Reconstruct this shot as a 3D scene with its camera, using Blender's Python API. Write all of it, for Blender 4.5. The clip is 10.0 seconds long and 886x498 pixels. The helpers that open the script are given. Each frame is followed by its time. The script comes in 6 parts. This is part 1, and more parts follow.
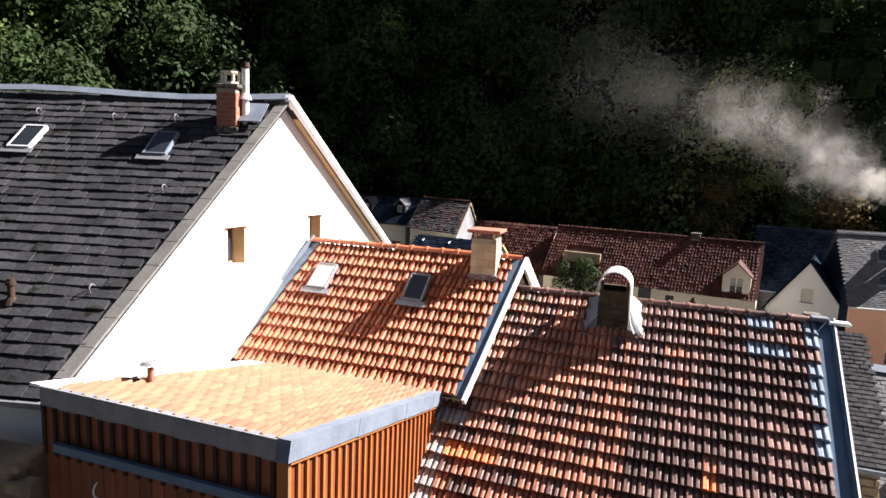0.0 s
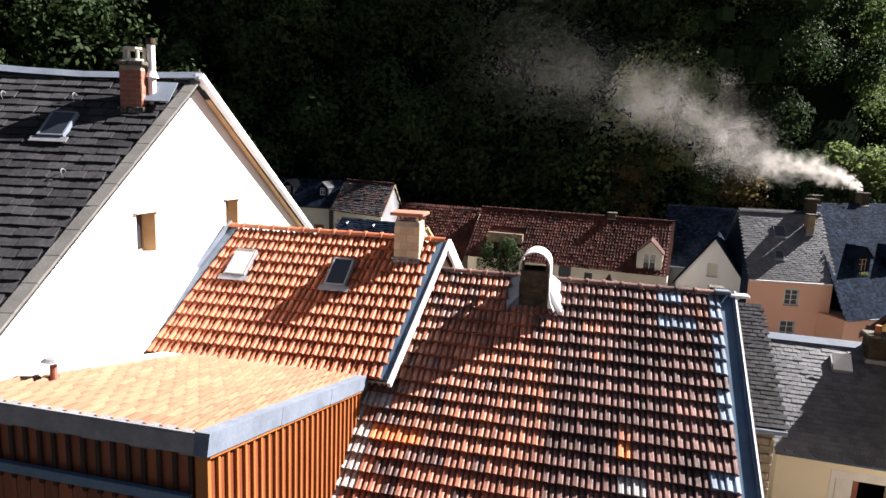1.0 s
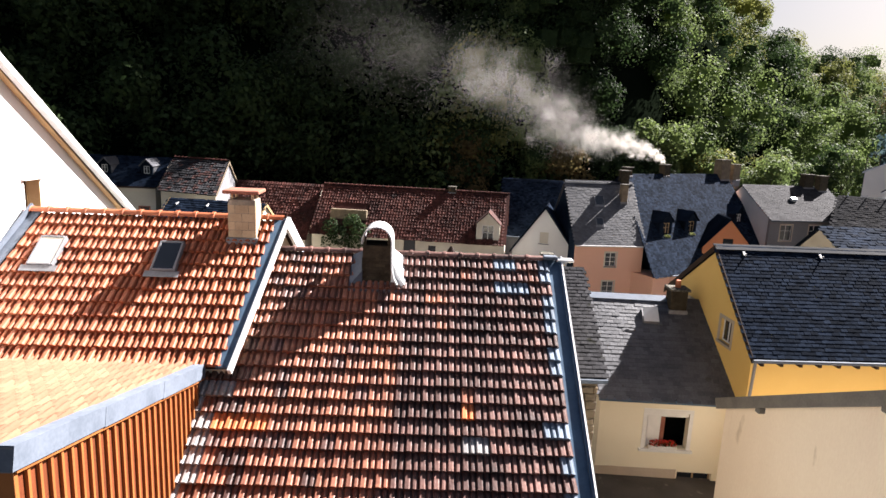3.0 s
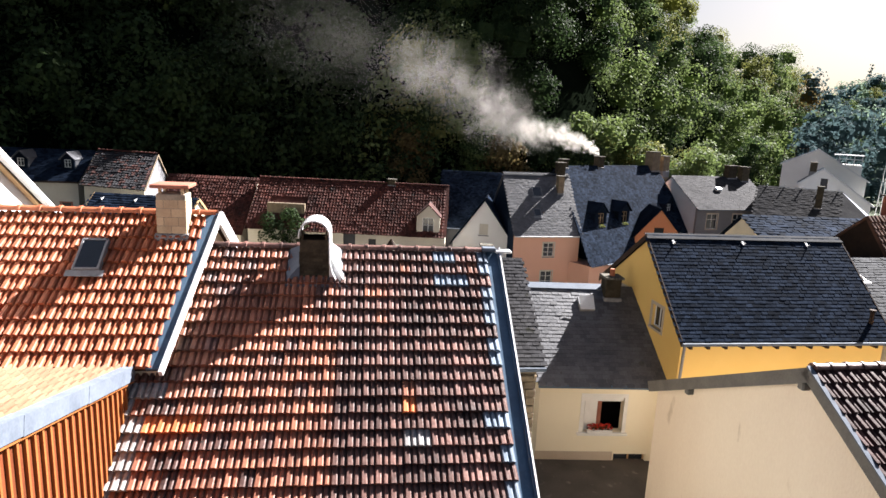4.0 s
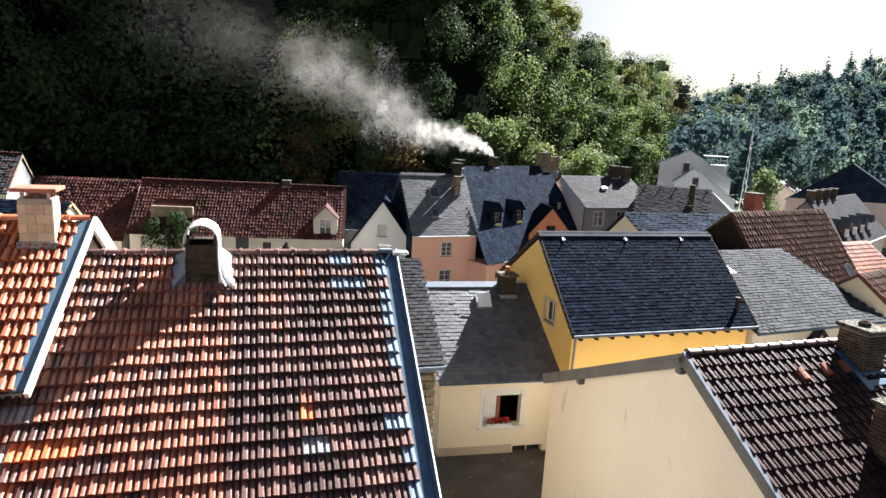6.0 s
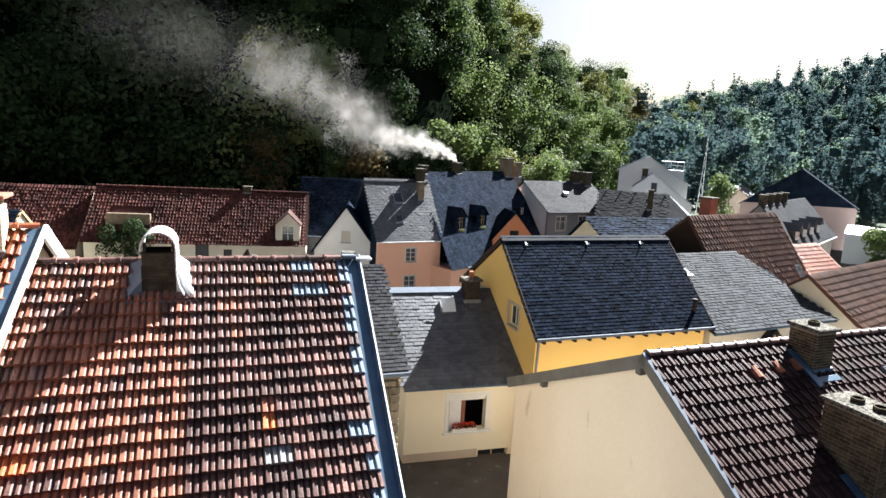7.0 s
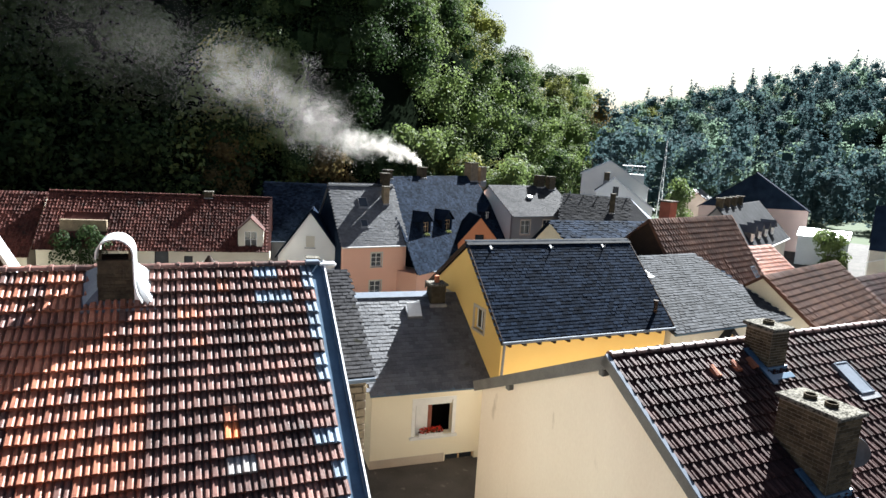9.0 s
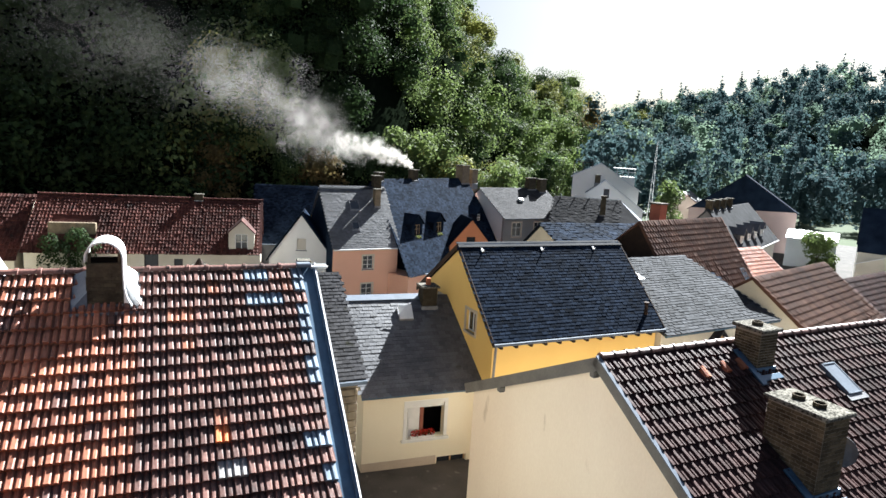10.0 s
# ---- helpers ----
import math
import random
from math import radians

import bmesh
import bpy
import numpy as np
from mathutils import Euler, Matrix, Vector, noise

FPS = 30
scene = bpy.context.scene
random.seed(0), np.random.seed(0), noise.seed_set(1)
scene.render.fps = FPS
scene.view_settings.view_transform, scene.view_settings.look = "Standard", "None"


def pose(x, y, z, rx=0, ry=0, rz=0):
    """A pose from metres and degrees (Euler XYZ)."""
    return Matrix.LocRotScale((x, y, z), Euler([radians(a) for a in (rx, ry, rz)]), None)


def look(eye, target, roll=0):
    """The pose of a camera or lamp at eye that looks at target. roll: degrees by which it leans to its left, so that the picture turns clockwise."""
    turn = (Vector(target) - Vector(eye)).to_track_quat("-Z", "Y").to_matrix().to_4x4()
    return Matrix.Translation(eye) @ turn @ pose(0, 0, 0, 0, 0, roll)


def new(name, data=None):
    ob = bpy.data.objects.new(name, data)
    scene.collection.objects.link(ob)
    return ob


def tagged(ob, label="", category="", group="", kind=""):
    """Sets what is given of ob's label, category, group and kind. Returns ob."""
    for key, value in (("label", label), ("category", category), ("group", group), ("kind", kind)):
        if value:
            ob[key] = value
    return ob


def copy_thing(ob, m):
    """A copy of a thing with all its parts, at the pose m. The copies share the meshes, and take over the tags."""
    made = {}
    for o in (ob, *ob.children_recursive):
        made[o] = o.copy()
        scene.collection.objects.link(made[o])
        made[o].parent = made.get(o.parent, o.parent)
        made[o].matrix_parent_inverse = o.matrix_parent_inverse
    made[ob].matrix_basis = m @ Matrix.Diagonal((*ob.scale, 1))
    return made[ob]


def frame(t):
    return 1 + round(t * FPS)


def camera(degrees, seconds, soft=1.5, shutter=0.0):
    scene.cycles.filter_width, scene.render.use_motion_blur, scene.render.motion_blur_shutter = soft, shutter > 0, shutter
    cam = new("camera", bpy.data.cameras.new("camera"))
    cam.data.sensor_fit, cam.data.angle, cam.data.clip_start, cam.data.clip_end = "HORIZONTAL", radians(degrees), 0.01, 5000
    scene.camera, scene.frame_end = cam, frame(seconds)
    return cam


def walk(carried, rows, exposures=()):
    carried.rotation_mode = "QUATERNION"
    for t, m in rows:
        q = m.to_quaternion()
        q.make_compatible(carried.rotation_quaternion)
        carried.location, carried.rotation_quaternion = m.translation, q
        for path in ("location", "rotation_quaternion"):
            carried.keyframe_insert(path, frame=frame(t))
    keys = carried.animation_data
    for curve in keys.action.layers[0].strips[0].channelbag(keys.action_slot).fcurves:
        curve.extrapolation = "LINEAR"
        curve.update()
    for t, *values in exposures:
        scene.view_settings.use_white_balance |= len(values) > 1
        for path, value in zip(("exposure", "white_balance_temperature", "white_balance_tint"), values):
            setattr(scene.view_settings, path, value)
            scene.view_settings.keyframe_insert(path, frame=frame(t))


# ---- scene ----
cam = camera(71.59, 10.0)
PATH = [
    (0.0, pose(-0.247, -0.008, 10.990, 81.99, -2.37, -0.41)),
    (0.5, pose(-0.221, -0.004, 11.007, 81.14, -2.26, -3.92)),
    (1.0, pose(-0.192, 0.008, 11.008, 80.61, -2.36, -7.42)),
    (1.5, pose(-0.139, 0.056, 11.004, 80.05, -2.51, -10.73)),
    (2.0, pose(-0.120, 0.017, 10.996, 79.48, -2.50, -14.54)),
    (2.5, pose(-0.112, 0.000, 10.994, 79.23, -2.52, -18.47)),
    (4.0, pose(-0.045, 0.001, 10.996, 78.57, -2.72, -27.47)),
    (4.5, pose(-0.014, 0.009, 10.994, 78.52, -2.72, -29.89)),
    (5.0, pose(0.000, 0.000, 11.000, 78.59, -2.66, -32.17)),
    (5.5, pose(0.018, -0.000, 11.006, 78.78, -3.00, -34.70)),
    (7.0, pose(0.040, -0.049, 11.007, 79.82, -3.30, -40.23)),
    (7.5, pose(0.062, -0.043, 11.014, 80.02, -3.40, -41.64)),
    (8.0, pose(0.053, -0.058, 11.011, 80.18, -3.38, -42.72)),
    (8.5, pose(0.043, -0.085, 11.015, 80.35, -3.49, -43.18)),
    (9.0, pose(0.046, -0.070, 11.015, 80.41, -3.37, -43.46)),
    (9.5, pose(0.043, -0.091, 11.014, 80.52, -3.39, -43.86)),
    (10.0, pose(0.039, -0.087, 11.018, 80.68, -3.40, -44.25)),
]
walk(cam, PATH, exposures=((0.0, 2.12, 6600, 15), (2.5, 2.24, 6600, 15), (5.0, 2.48, 6350, 11), (10.0, 2.55, 6050, 6)))

# ---- world, sun and exposure ----
SUN_AZ, SUN_EL = radians(15), radians(38.5)
world = bpy.data.worlds.new("sky")
scene.world = world
world.use_nodes = True
wn = world.node_tree
sky = wn.nodes.new("ShaderNodeTexSky")
sky.sky_type = "NISHITA"
sky.sun_disc = False
sky.sun_elevation, sky.sun_rotation = SUN_EL, math.pi / 2 - SUN_AZ
sky.air_density, sky.dust_density = 0.9, 3.0
wn.nodes["Background"].inputs["Strength"].default_value = 0.018
wn.links.new(sky.outputs[0], wn.nodes["Background"].inputs["Color"])
sun = new("sun", bpy.data.lights.new("sun", "SUN"))
sun.data.energy, sun.data.angle, sun.data.color = 5.0, radians(0.5), (1.0, 0.975, 0.945)
sun_way = Vector((math.cos(SUN_AZ) * math.cos(SUN_EL), math.sin(SUN_AZ) * math.cos(SUN_EL), math.sin(SUN_EL)))
sun.matrix_world = look(sun_way * 300, (0, 0, 0))


# ---- materials ----
def material(name, colour, rough=0.8, second=None, scale=2.0, fine=25.0, bump=0.2, vary=0.0, metal=0.0, moss=None, moss_amount=0.5, leaf=0.0, spec=0.3, stretch=(1, 1, 1)):
    """Two scales of noise between two colours, a per-piece variation, patches of moss or dirt and a fine relief."""
    m = bpy.data.materials.new(name)
    m.use_nodes = True
    n, l = m.node_tree.nodes, m.node_tree.links
    b = n["Principled BSDF"]
    b.inputs["Roughness"].default_value, b.inputs["Metallic"].default_value = rough, metal
    b.inputs["Specular IOR Level"].default_value = spec
    geo, info = n.new("ShaderNodeNewGeometry"), n.new("ShaderNodeObjectInfo")
    tex = n.new("ShaderNodeMapping")
    tex.inputs["Scale"].default_value = stretch
    l.new(geo.outputs["Position"], tex.inputs["Vector"])
    big, small = n.new("ShaderNodeTexNoise"), n.new("ShaderNodeTexNoise")
    for node, s, det in ((big, scale, 4), (small, fine, 3)):
        node.inputs["Scale"].default_value, node.inputs["Detail"].default_value = s, det
        l.new(tex.outputs[0], node.inputs["Vector"])
    if second is None:
        second = tuple(c * 0.7 for c in colour)
    add = n.new("ShaderNodeMath")
    add.operation = "MULTIPLY_ADD"
    l.new(small.outputs["Fac"], add.inputs[0])
    add.inputs[1].default_value = 0.5
    l.new(big.outputs["Fac"], add.inputs[2])
    ramp = n.new("ShaderNodeMapRange")
    ramp.inputs["From Min"].default_value, ramp.inputs["From Max"].default_value = 0.5, 1.0
    l.new(add.outputs[0], ramp.inputs["Value"])
    mix = n.new("ShaderNodeMix")
    mix.data_type = "RGBA"
    mix.inputs["A"].default_value, mix.inputs["B"].default_value = (*second, 1), (*colour, 1)
    l.new(ramp.outputs[0], mix.inputs["Factor"])
    out = mix.outputs["Result"]
    if moss is not None:
        spots = n.new("ShaderNodeTexNoise")
        spots.inputs["Scale"].default_value, spots.inputs["Detail"].default_value = scale * 3.1, 6
        l.new(tex.outputs[0], spots.inputs["Vector"])
        mr = n.new("ShaderNodeMapRange")
        mr.inputs["From Min"].default_value, mr.inputs["From Max"].default_value = 0.72 - 0.3 * moss_amount, 0.8 - 0.3 * moss_amount
        l.new(spots.outputs["Fac"], mr.inputs["Value"])
        mm = n.new("ShaderNodeMix")
        mm.data_type = "RGBA"
        l.new(mr.outputs[0], mm.inputs["Factor"])
        l.new(out, mm.inputs["A"])
        mm.inputs["B"].default_value = (*moss, 1)
        out = mm.outputs["Result"]
    if vary:
        s = n.new("ShaderNodeMath")
        s.operation = "ADD"
        l.new(info.outputs["Random"], s.inputs[0])
        l.new(geo.outputs["Random Per Island"], s.inputs[1])
        fr = n.new("ShaderNodeMath")
        fr.operation = "FRACT"
        l.new(s.outputs[0], fr.inputs[0])
        vr = n.new("ShaderNodeMapRange")
        vr.inputs["To Min"].default_value, vr.inputs["To Max"].default_value = 1 - vary, 1 + vary
        l.new(fr.outputs[0], vr.inputs["Value"])
        hsv = n.new("ShaderNodeHueSaturation")
        l.new(vr.outputs[0], hsv.inputs["Value"])
        l.new(out, hsv.inputs["Color"])
        out = hsv.outputs["Color"]
    l.new(out, b.inputs["Base Color"])
    if bump:
        bp = n.new("ShaderNodeBump")
        bp.inputs["Strength"].default_value, bp.inputs["Distance"].default_value = bump, 0.02
        l.new(small.outputs["Fac"], bp.inputs["Height"])
        l.new(bp.outputs[0], b.inputs["Normal"])
    if leaf:
        tr = n.new("ShaderNodeBsdfTranslucent")
        lift = n.new("ShaderNodeHueSaturation")
        lift.inputs["Value"].default_value = 2.2
        l.new(out, lift.inputs["Color"])
        l.new(lift.outputs["Color"], tr.inputs["Color"])
        ms = n.new("ShaderNodeMixShader")
        ms.inputs["Fac"].default_value = leaf
        l.new(b.outputs[0], ms.inputs[1])
        l.new(tr.outputs[0], ms.inputs[2])
        l.new(ms.outputs[0], n["Material Output"].inputs["Surface"])
    return m


TILE_OLD = material("old_clay_tile", (0.200, 0.100, 0.080), 0.5, (0.045, 0.025, 0.022), 1.2, 14, 0.5, 0.35, moss=(0.018, 0.014, 0.012), moss_amount=0.2, spec=0.36)
TILE_WASHED = material("washed_clay_tile", (0.385, 0.153, 0.088), 0.5, (0.15, 0.058, 0.040), 1.6, 14, 0.4, 0.3, spec=0.36)
TILE_NEW = material("new_orange_tile", (0.62, 0.21, 0.08), 0.6, (0.5, 0.14, 0.05), 1.5, 18, 0.2, 0.18)
TILE_ORANGE = material("orange_clay_tile", (0.40, 0.135, 0.062), 0.55, (0.27, 0.075, 0.034), 0.9, 16, 0.25, 0.2, moss=(0.19, 0.06, 0.03), moss_amount=0.1, spec=0.3)
TILE_PALE = material("pale_orange_tile", (0.27, 0.140, 0.088), 0.85, (0.225, 0.113, 0.069), 0.8, 20, 0.15, 0.15, spec=0.1)
TILE_GREY = material("weathered_grey_tile", (0.42, 0.41, 0.41), 0.7, (0.22, 0.20, 0.19), 3, 20, 0.3, 0.2)
TILE_BROWN = material("brown_glazed_tile", (0.080, 0.040, 0.036), 0.6, (0.030, 0.016, 0.015), 1.2, 16, 0.3, 0.3, moss=(0.020, 0.014, 0.013), moss_amount=0.2, spec=0.08)
TILE_RUST = material("rust_brown_tile", (0.13, 0.066, 0.045), 0.85, (0.065, 0.034, 0.026), 0.6, 10, 0.3, 0.25, spec=0.12)
TILE_RED = material("old_red_tile", (0.105, 0.034, 0.026), 0.8, (0.036, 0.014, 0.012), 0.35, 7, 0.3, 0.35, moss=(0.022, 0.014, 0.013), moss_amount=0.35, spec=0.15)
SLATE = material("dark_slate", (0.056, 0.058, 0.064), 0.8, (0.022, 0.024, 0.027), 1.0, 15, 0.4, 0.3, spec=0.03)
SLATE_OLD = material("weathered_slate", (0.056, 0.055, 0.058), 0.7, (0.022, 0.022, 0.025), 0.7, 12, 0.5, 0.3, moss=(0.018, 0.018, 0.013), moss_amount=0.3, spec=0.02)
SLATE_GREY = material("light_grey_slate", (0.105, 0.107, 0.118), 0.5, (0.045, 0.047, 0.055), 0.8, 14, 0.3, 0.25, moss=(0.05, 0.05, 0.045), moss_amount=0.2, spec=0.4)
SLATE_BLUE = material("blue_black_slate", (0.016, 0.024, 0.041), 0.8, (0.006, 0.010, 0.018), 0.8, 14, 0.4, 0.5, spec=0.01)
ZINC = material("zinc_sheet", (0.15, 0.175, 0.215), 0.7, (0.10, 0.12, 0.15), 2.5, 20, 0.1, spec=0.15)
PATCH = material("dull_pale_sheet", (0.24, 0.29, 0.35), 0.7, (0.15, 0.19, 0.24), 4, 20, 0.2, 0.3, spec=0.2)
ZINC_DULL = material("dull_lead_flashing", (0.25, 0.25, 0.26), 0.6, (0.16, 0.16, 0.17), 4, 30, 0.3, metal=0.3)
METAL_WHITE = material("white_painted_metal", (0.75, 0.76, 0.76), 0.4, (0.6, 0.6, 0.6), 3, 30, 0.1)
WHITE = material("white_render", (0.84, 0.83, 0.80), 0.9, (0.78, 0.77, 0.74), 0.8, 40, 0.15)
CREAM = material("cream_render", (0.84, 0.77, 0.60), 0.9, (0.78, 0.70, 0.53), 0.5, 35, 0.2)
BEIGE = material("beige_render", (0.90, 0.80, 0.655), 0.92, (0.81, 0.70, 0.56), 0.5, 22, 0.5, moss=(0.62, 0.52, 0.39), moss_amount=0.2, stretch=(1, 1, 0.45))
OFFWHITE = material("aged_white_render", (0.66, 0.62, 0.53), 0.9, (0.5, 0.46, 0.38), 0.5, 20, 0.25)
YELLOW = material("yellow_render", (0.82, 0.56, 0.19), 0.85, (0.77, 0.51, 0.16), 0.6, 35, 0.15)
PINK = material("salmon_render", (0.80, 0.47, 0.34), 0.9, (0.74, 0.42, 0.30), 0.4, 25, 0.15)
PALE_PINK = material("pale_pink_render", (0.58, 0.43, 0.38), 0.9, (0.5, 0.37, 0.33), 0.5, 20, 0.15)
ORANGE_WALL = material("orange_render", (0.62, 0.24, 0.11), 0.9, (0.52, 0.2, 0.1), 0.6, 25, 0.15)
GREY_WALL = material("grey_render", (0.20, 0.20, 0.21), 0.9, (0.15, 0.15, 0.16), 0.6, 25, 0.2)
BLUE_WALL = material("pale_blue_render", (0.62, 0.66, 0.70), 0.9, (0.52, 0.56, 0.6), 0.6, 25, 0.15)
STONE = material("rubble_stone", (0.26, 0.20, 0.13), 0.9, (0.13, 0.10, 0.07), 2.2, 9, 0.8)
PLINTH = material("pinkish_plinth", (0.55, 0.46, 0.36), 0.9, (0.45, 0.37, 0.29), 1.2, 25, 0.3)
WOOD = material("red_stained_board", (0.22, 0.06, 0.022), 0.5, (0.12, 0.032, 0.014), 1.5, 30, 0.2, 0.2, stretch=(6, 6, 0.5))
# orange wood with sunlight in its colour, for the annex's sunny side
WOOD_LIT = material("sunlit_orange_trim", (0.34, 0.125, 0.035), 0.6, (0.24, 0.08, 0.025), 2, 30, 0.2, spec=0.2, stretch=(4, 4, 1))
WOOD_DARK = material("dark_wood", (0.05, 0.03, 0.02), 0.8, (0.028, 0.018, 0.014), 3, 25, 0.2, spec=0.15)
WOOD_TAN = material("tan_wood", (0.5, 0.33, 0.17), 0.7, (0.4, 0.25, 0.12), 3, 25, 0.2)
FRAME_WHITE = material("white_window_frame", (0.78, 0.77, 0.74), 0.5, (0.7, 0.69, 0.66), 3, 30, 0.05)
BRICK = material("chimney_brick", (0.38, 0.25, 0.15), 0.9, (0.25, 0.16, 0.1), 3, 20, 0.4, 0.25)
BRICK_PALE = material("pale_chimney_block", (0.55, 0.42, 0.27), 0.9, (0.42, 0.31, 0.2), 3, 20, 0.3, 0.12)
BRICK_RED = material("red_brick", (0.34, 0.13, 0.085), 0.9, (0.24, 0.09, 0.06), 3, 20, 0.3, 0.2)
BRICK_OLD = material("lichened_brown_brick", (0.145, 0.108, 0.066), 0.95, (0.06, 0.046, 0.03), 4, 20, 0.5, 0.4, spec=0.05)
BRICK_SOOT = material("sooty_brick", (0.085, 0.068, 0.045), 0.95, (0.035, 0.03, 0.022), 4, 20, 0.5, 0.3, spec=0.1)
MORTAR = material("grey_mortar", (0.36, 0.31, 0.24), 0.95, (0.22, 0.19, 0.15), 4, 25, 0.4)
CONCRETE = material("lichen_concrete", (0.22, 0.205, 0.175), 0.95, (0.085, 0.08, 0.068), 6, 25, 0.8, moss=(0.03, 0.028, 0.022), moss_amount=0.75, spec=0.05)
GUTTER_BLUE = material("blue_grey_gutter", (0.095, 0.155, 0.225), 0.45, (0.06, 0.105, 0.16), 3, 20, 0.05, metal=0.2)
FASCIA_GREY = material("grey_fascia", (0.17, 0.165, 0.15), 0.7, (0.11, 0.105, 0.1), 2, 20, 0.2)
# near black that stands for the shade inside flues and the room
DARK = material("interior_shade", (0.010, 0.009, 0.008), 1.0, None, 2, 20, 0, spec=0.0)
ASPHALT = material("grey_asphalt", (0.085, 0.078, 0.070), 0.95, (0.045, 0.041, 0.038), 0.9, 30, 0.5, moss=(0.14, 0.13, 0.115), moss_amount=0.3)
# near-black earth: the shade under the crowns is put into its colour
EARTH = material("shaded_forest_floor", (0.007, 0.010, 0.006), 1.0, (0.003, 0.005, 0.003), 0.12, 1.5, 0.4, spec=0.0)
GRASS = material("meadow", (0.048, 0.070, 0.026), 1.0, (0.028, 0.044, 0.018), 0.2, 3, 0.3)
# one green twice: a darker copy for shaded slopes, a brighter for sunlit ones
LEAF_SHADED = material("green_leaves", (0.038, 0.062, 0.022), 0.75, (0.015, 0.027, 0.010), 0.12, 0.9, 0, 0.22, leaf=0.2, spec=0.1)
LEAF_LIT = material("lit_green_leaves", (0.130, 0.170, 0.056), 0.7, (0.048, 0.072, 0.026), 0.13, 0.9, 0, 0.22, leaf=0.25, spec=0.12)
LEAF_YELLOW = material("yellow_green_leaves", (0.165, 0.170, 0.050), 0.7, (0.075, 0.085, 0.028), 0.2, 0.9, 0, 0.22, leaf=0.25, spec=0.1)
LEAF_RUST = material("rusty_leaves", (0.15, 0.10, 0.04), 0.7, (0.07, 0.06, 0.025), 0.2, 0.9, 0, 0.25, leaf=0.25, spec=0.1)
# far leaves are bluish and paler: haze is put into both colours
LEAF_FAR = material("haze_tinted_leaves", (0.070, 0.110, 0.112), 0.85, (0.038, 0.062, 0.068), 0.03, 0.25, 0, 0.15, leaf=0.2, spec=0.03)
LEAF_FAR_LIGHT = material("haze_tinted_pale_leaves", (0.150, 0.205, 0.140), 0.85, (0.084, 0.122, 0.096), 0.03, 0.25, 0, 0.15, leaf=0.25, spec=0.03)
BARK = material("grey_bark", (0.10, 0.085, 0.065), 0.95, (0.06, 0.05, 0.04), 2, 12, 0.6)
FLOWER = material("red_geranium", (0.60, 0.03, 0.015), 0.6, (0.4, 0.02, 0.01), 8, 40, 0, 0.3)
RED_POT = material("terracotta", (0.5, 0.17, 0.08), 0.8, (0.36, 0.12, 0.06), 6, 30, 0.2)

GLASS = bpy.data.materials.new("window_glass")
GLASS.use_nodes = True
_g = GLASS.node_tree.nodes["Principled BSDF"]
_g.inputs["Base Color"].default_value = (0.02, 0.024, 0.03, 1)
_g.inputs["Roughness"].default_value = 0.06
_g.inputs["Specular IOR Level"].default_value = 0.7


# ---- helpers for meshes ----
def link_mesh(name, mesh, mat, parent=None, label=""):
    ob = new(name, mesh)
    if mat is not None and not mesh.materials:
        mesh.materials.append(mat)
    ob.parent = parent
    if label:
        ob["label"] = label
    return ob


def part(name, bm, mat, parent=None, label=""):
    """One mesh object from a bmesh, under its thing."""
    mesh = bpy.data.meshes.new(name)
    bmesh.ops.recalc_face_normals(bm, faces=bm.faces)
    bm.to_mesh(mesh)
    bm.free()
    return link_mesh(name, mesh, mat, parent, label)


def thing(name, m, label, category, group="", kind=""):
    ob = new(name)
    ob.empty_display_size = 0.2
    ob.matrix_world = m
    return tagged(ob, label, category, group, kind)


def add_box(bm, lo, hi, m=None, bevel=0.0):
    x0, y0, z0 = lo
    x1, y1, z1 = hi
    made = bmesh.ops.create_cube(bm, size=1.0, matrix=Matrix.Translation(((x0 + x1) / 2, (y0 + y1) / 2, (z0 + z1) / 2)) @ Matrix.Diagonal((x1 - x0, y1 - y0, z1 - z0, 1)))
    vs = made["verts"]
    if bevel:
        es = list({e for v in vs for e in v.link_edges})
        r = bmesh.ops.bevel(bm, geom=es, offset=bevel, segments=1, affect="EDGES")
        vs = list({v for f in r["faces"] for v in f.verts} | {v for v in vs if v.is_valid})
    if m is not None:
        bmesh.ops.transform(bm, matrix=m, verts=[v for v in vs if v.is_valid])
    return vs


def box_part(name, lo, hi, mat, parent, bevel=0.01, m=None, label=""):
    bm = bmesh.new()
    add_box(bm, lo, hi, m, bevel)
    return part(name, bm, mat, parent, label)


def add_tube(bm, a, b, r0, r1=None, n=10):
    a, b = Vector(a), Vector(b)
    d = b - a
    m = Matrix.Translation((a + b) / 2) @ d.to_track_quat("Z", "Y").to_matrix().to_4x4()
    return bmesh.ops.create_cone(bm, cap_ends=True, segments=n, radius1=r0, radius2=r0 if r1 is None else r1, depth=d.length, matrix=m)["verts"]


def tube_part(name, a, b, r, mat, parent, r1=None, n=10, label=""):
    bm = bmesh.new()
    add_tube(bm, a, b, r, r1, n)
    return part(name, bm, mat, parent, label)


def add_slab(bm, corners, thick):
    """A closed slab under a flat polygon of corners."""
    c = [Vector(p) for p in corners]
    nrm = (c[1] - c[0]).cross(c[-1] - c[0]).normalized()
    if nrm.z < 0:
        nrm = -nrm
    top = [bm.verts.new(p) for p in c]
    low = [bm.verts.new(p - nrm * thick) for p in c]
    bm.faces.new(top)
    bm.faces.new(low[::-1])
    for i in range(len(c)):
        j = (i + 1) % len(c)
        bm.faces.new((top[i], low[i], low[j], top[j]))


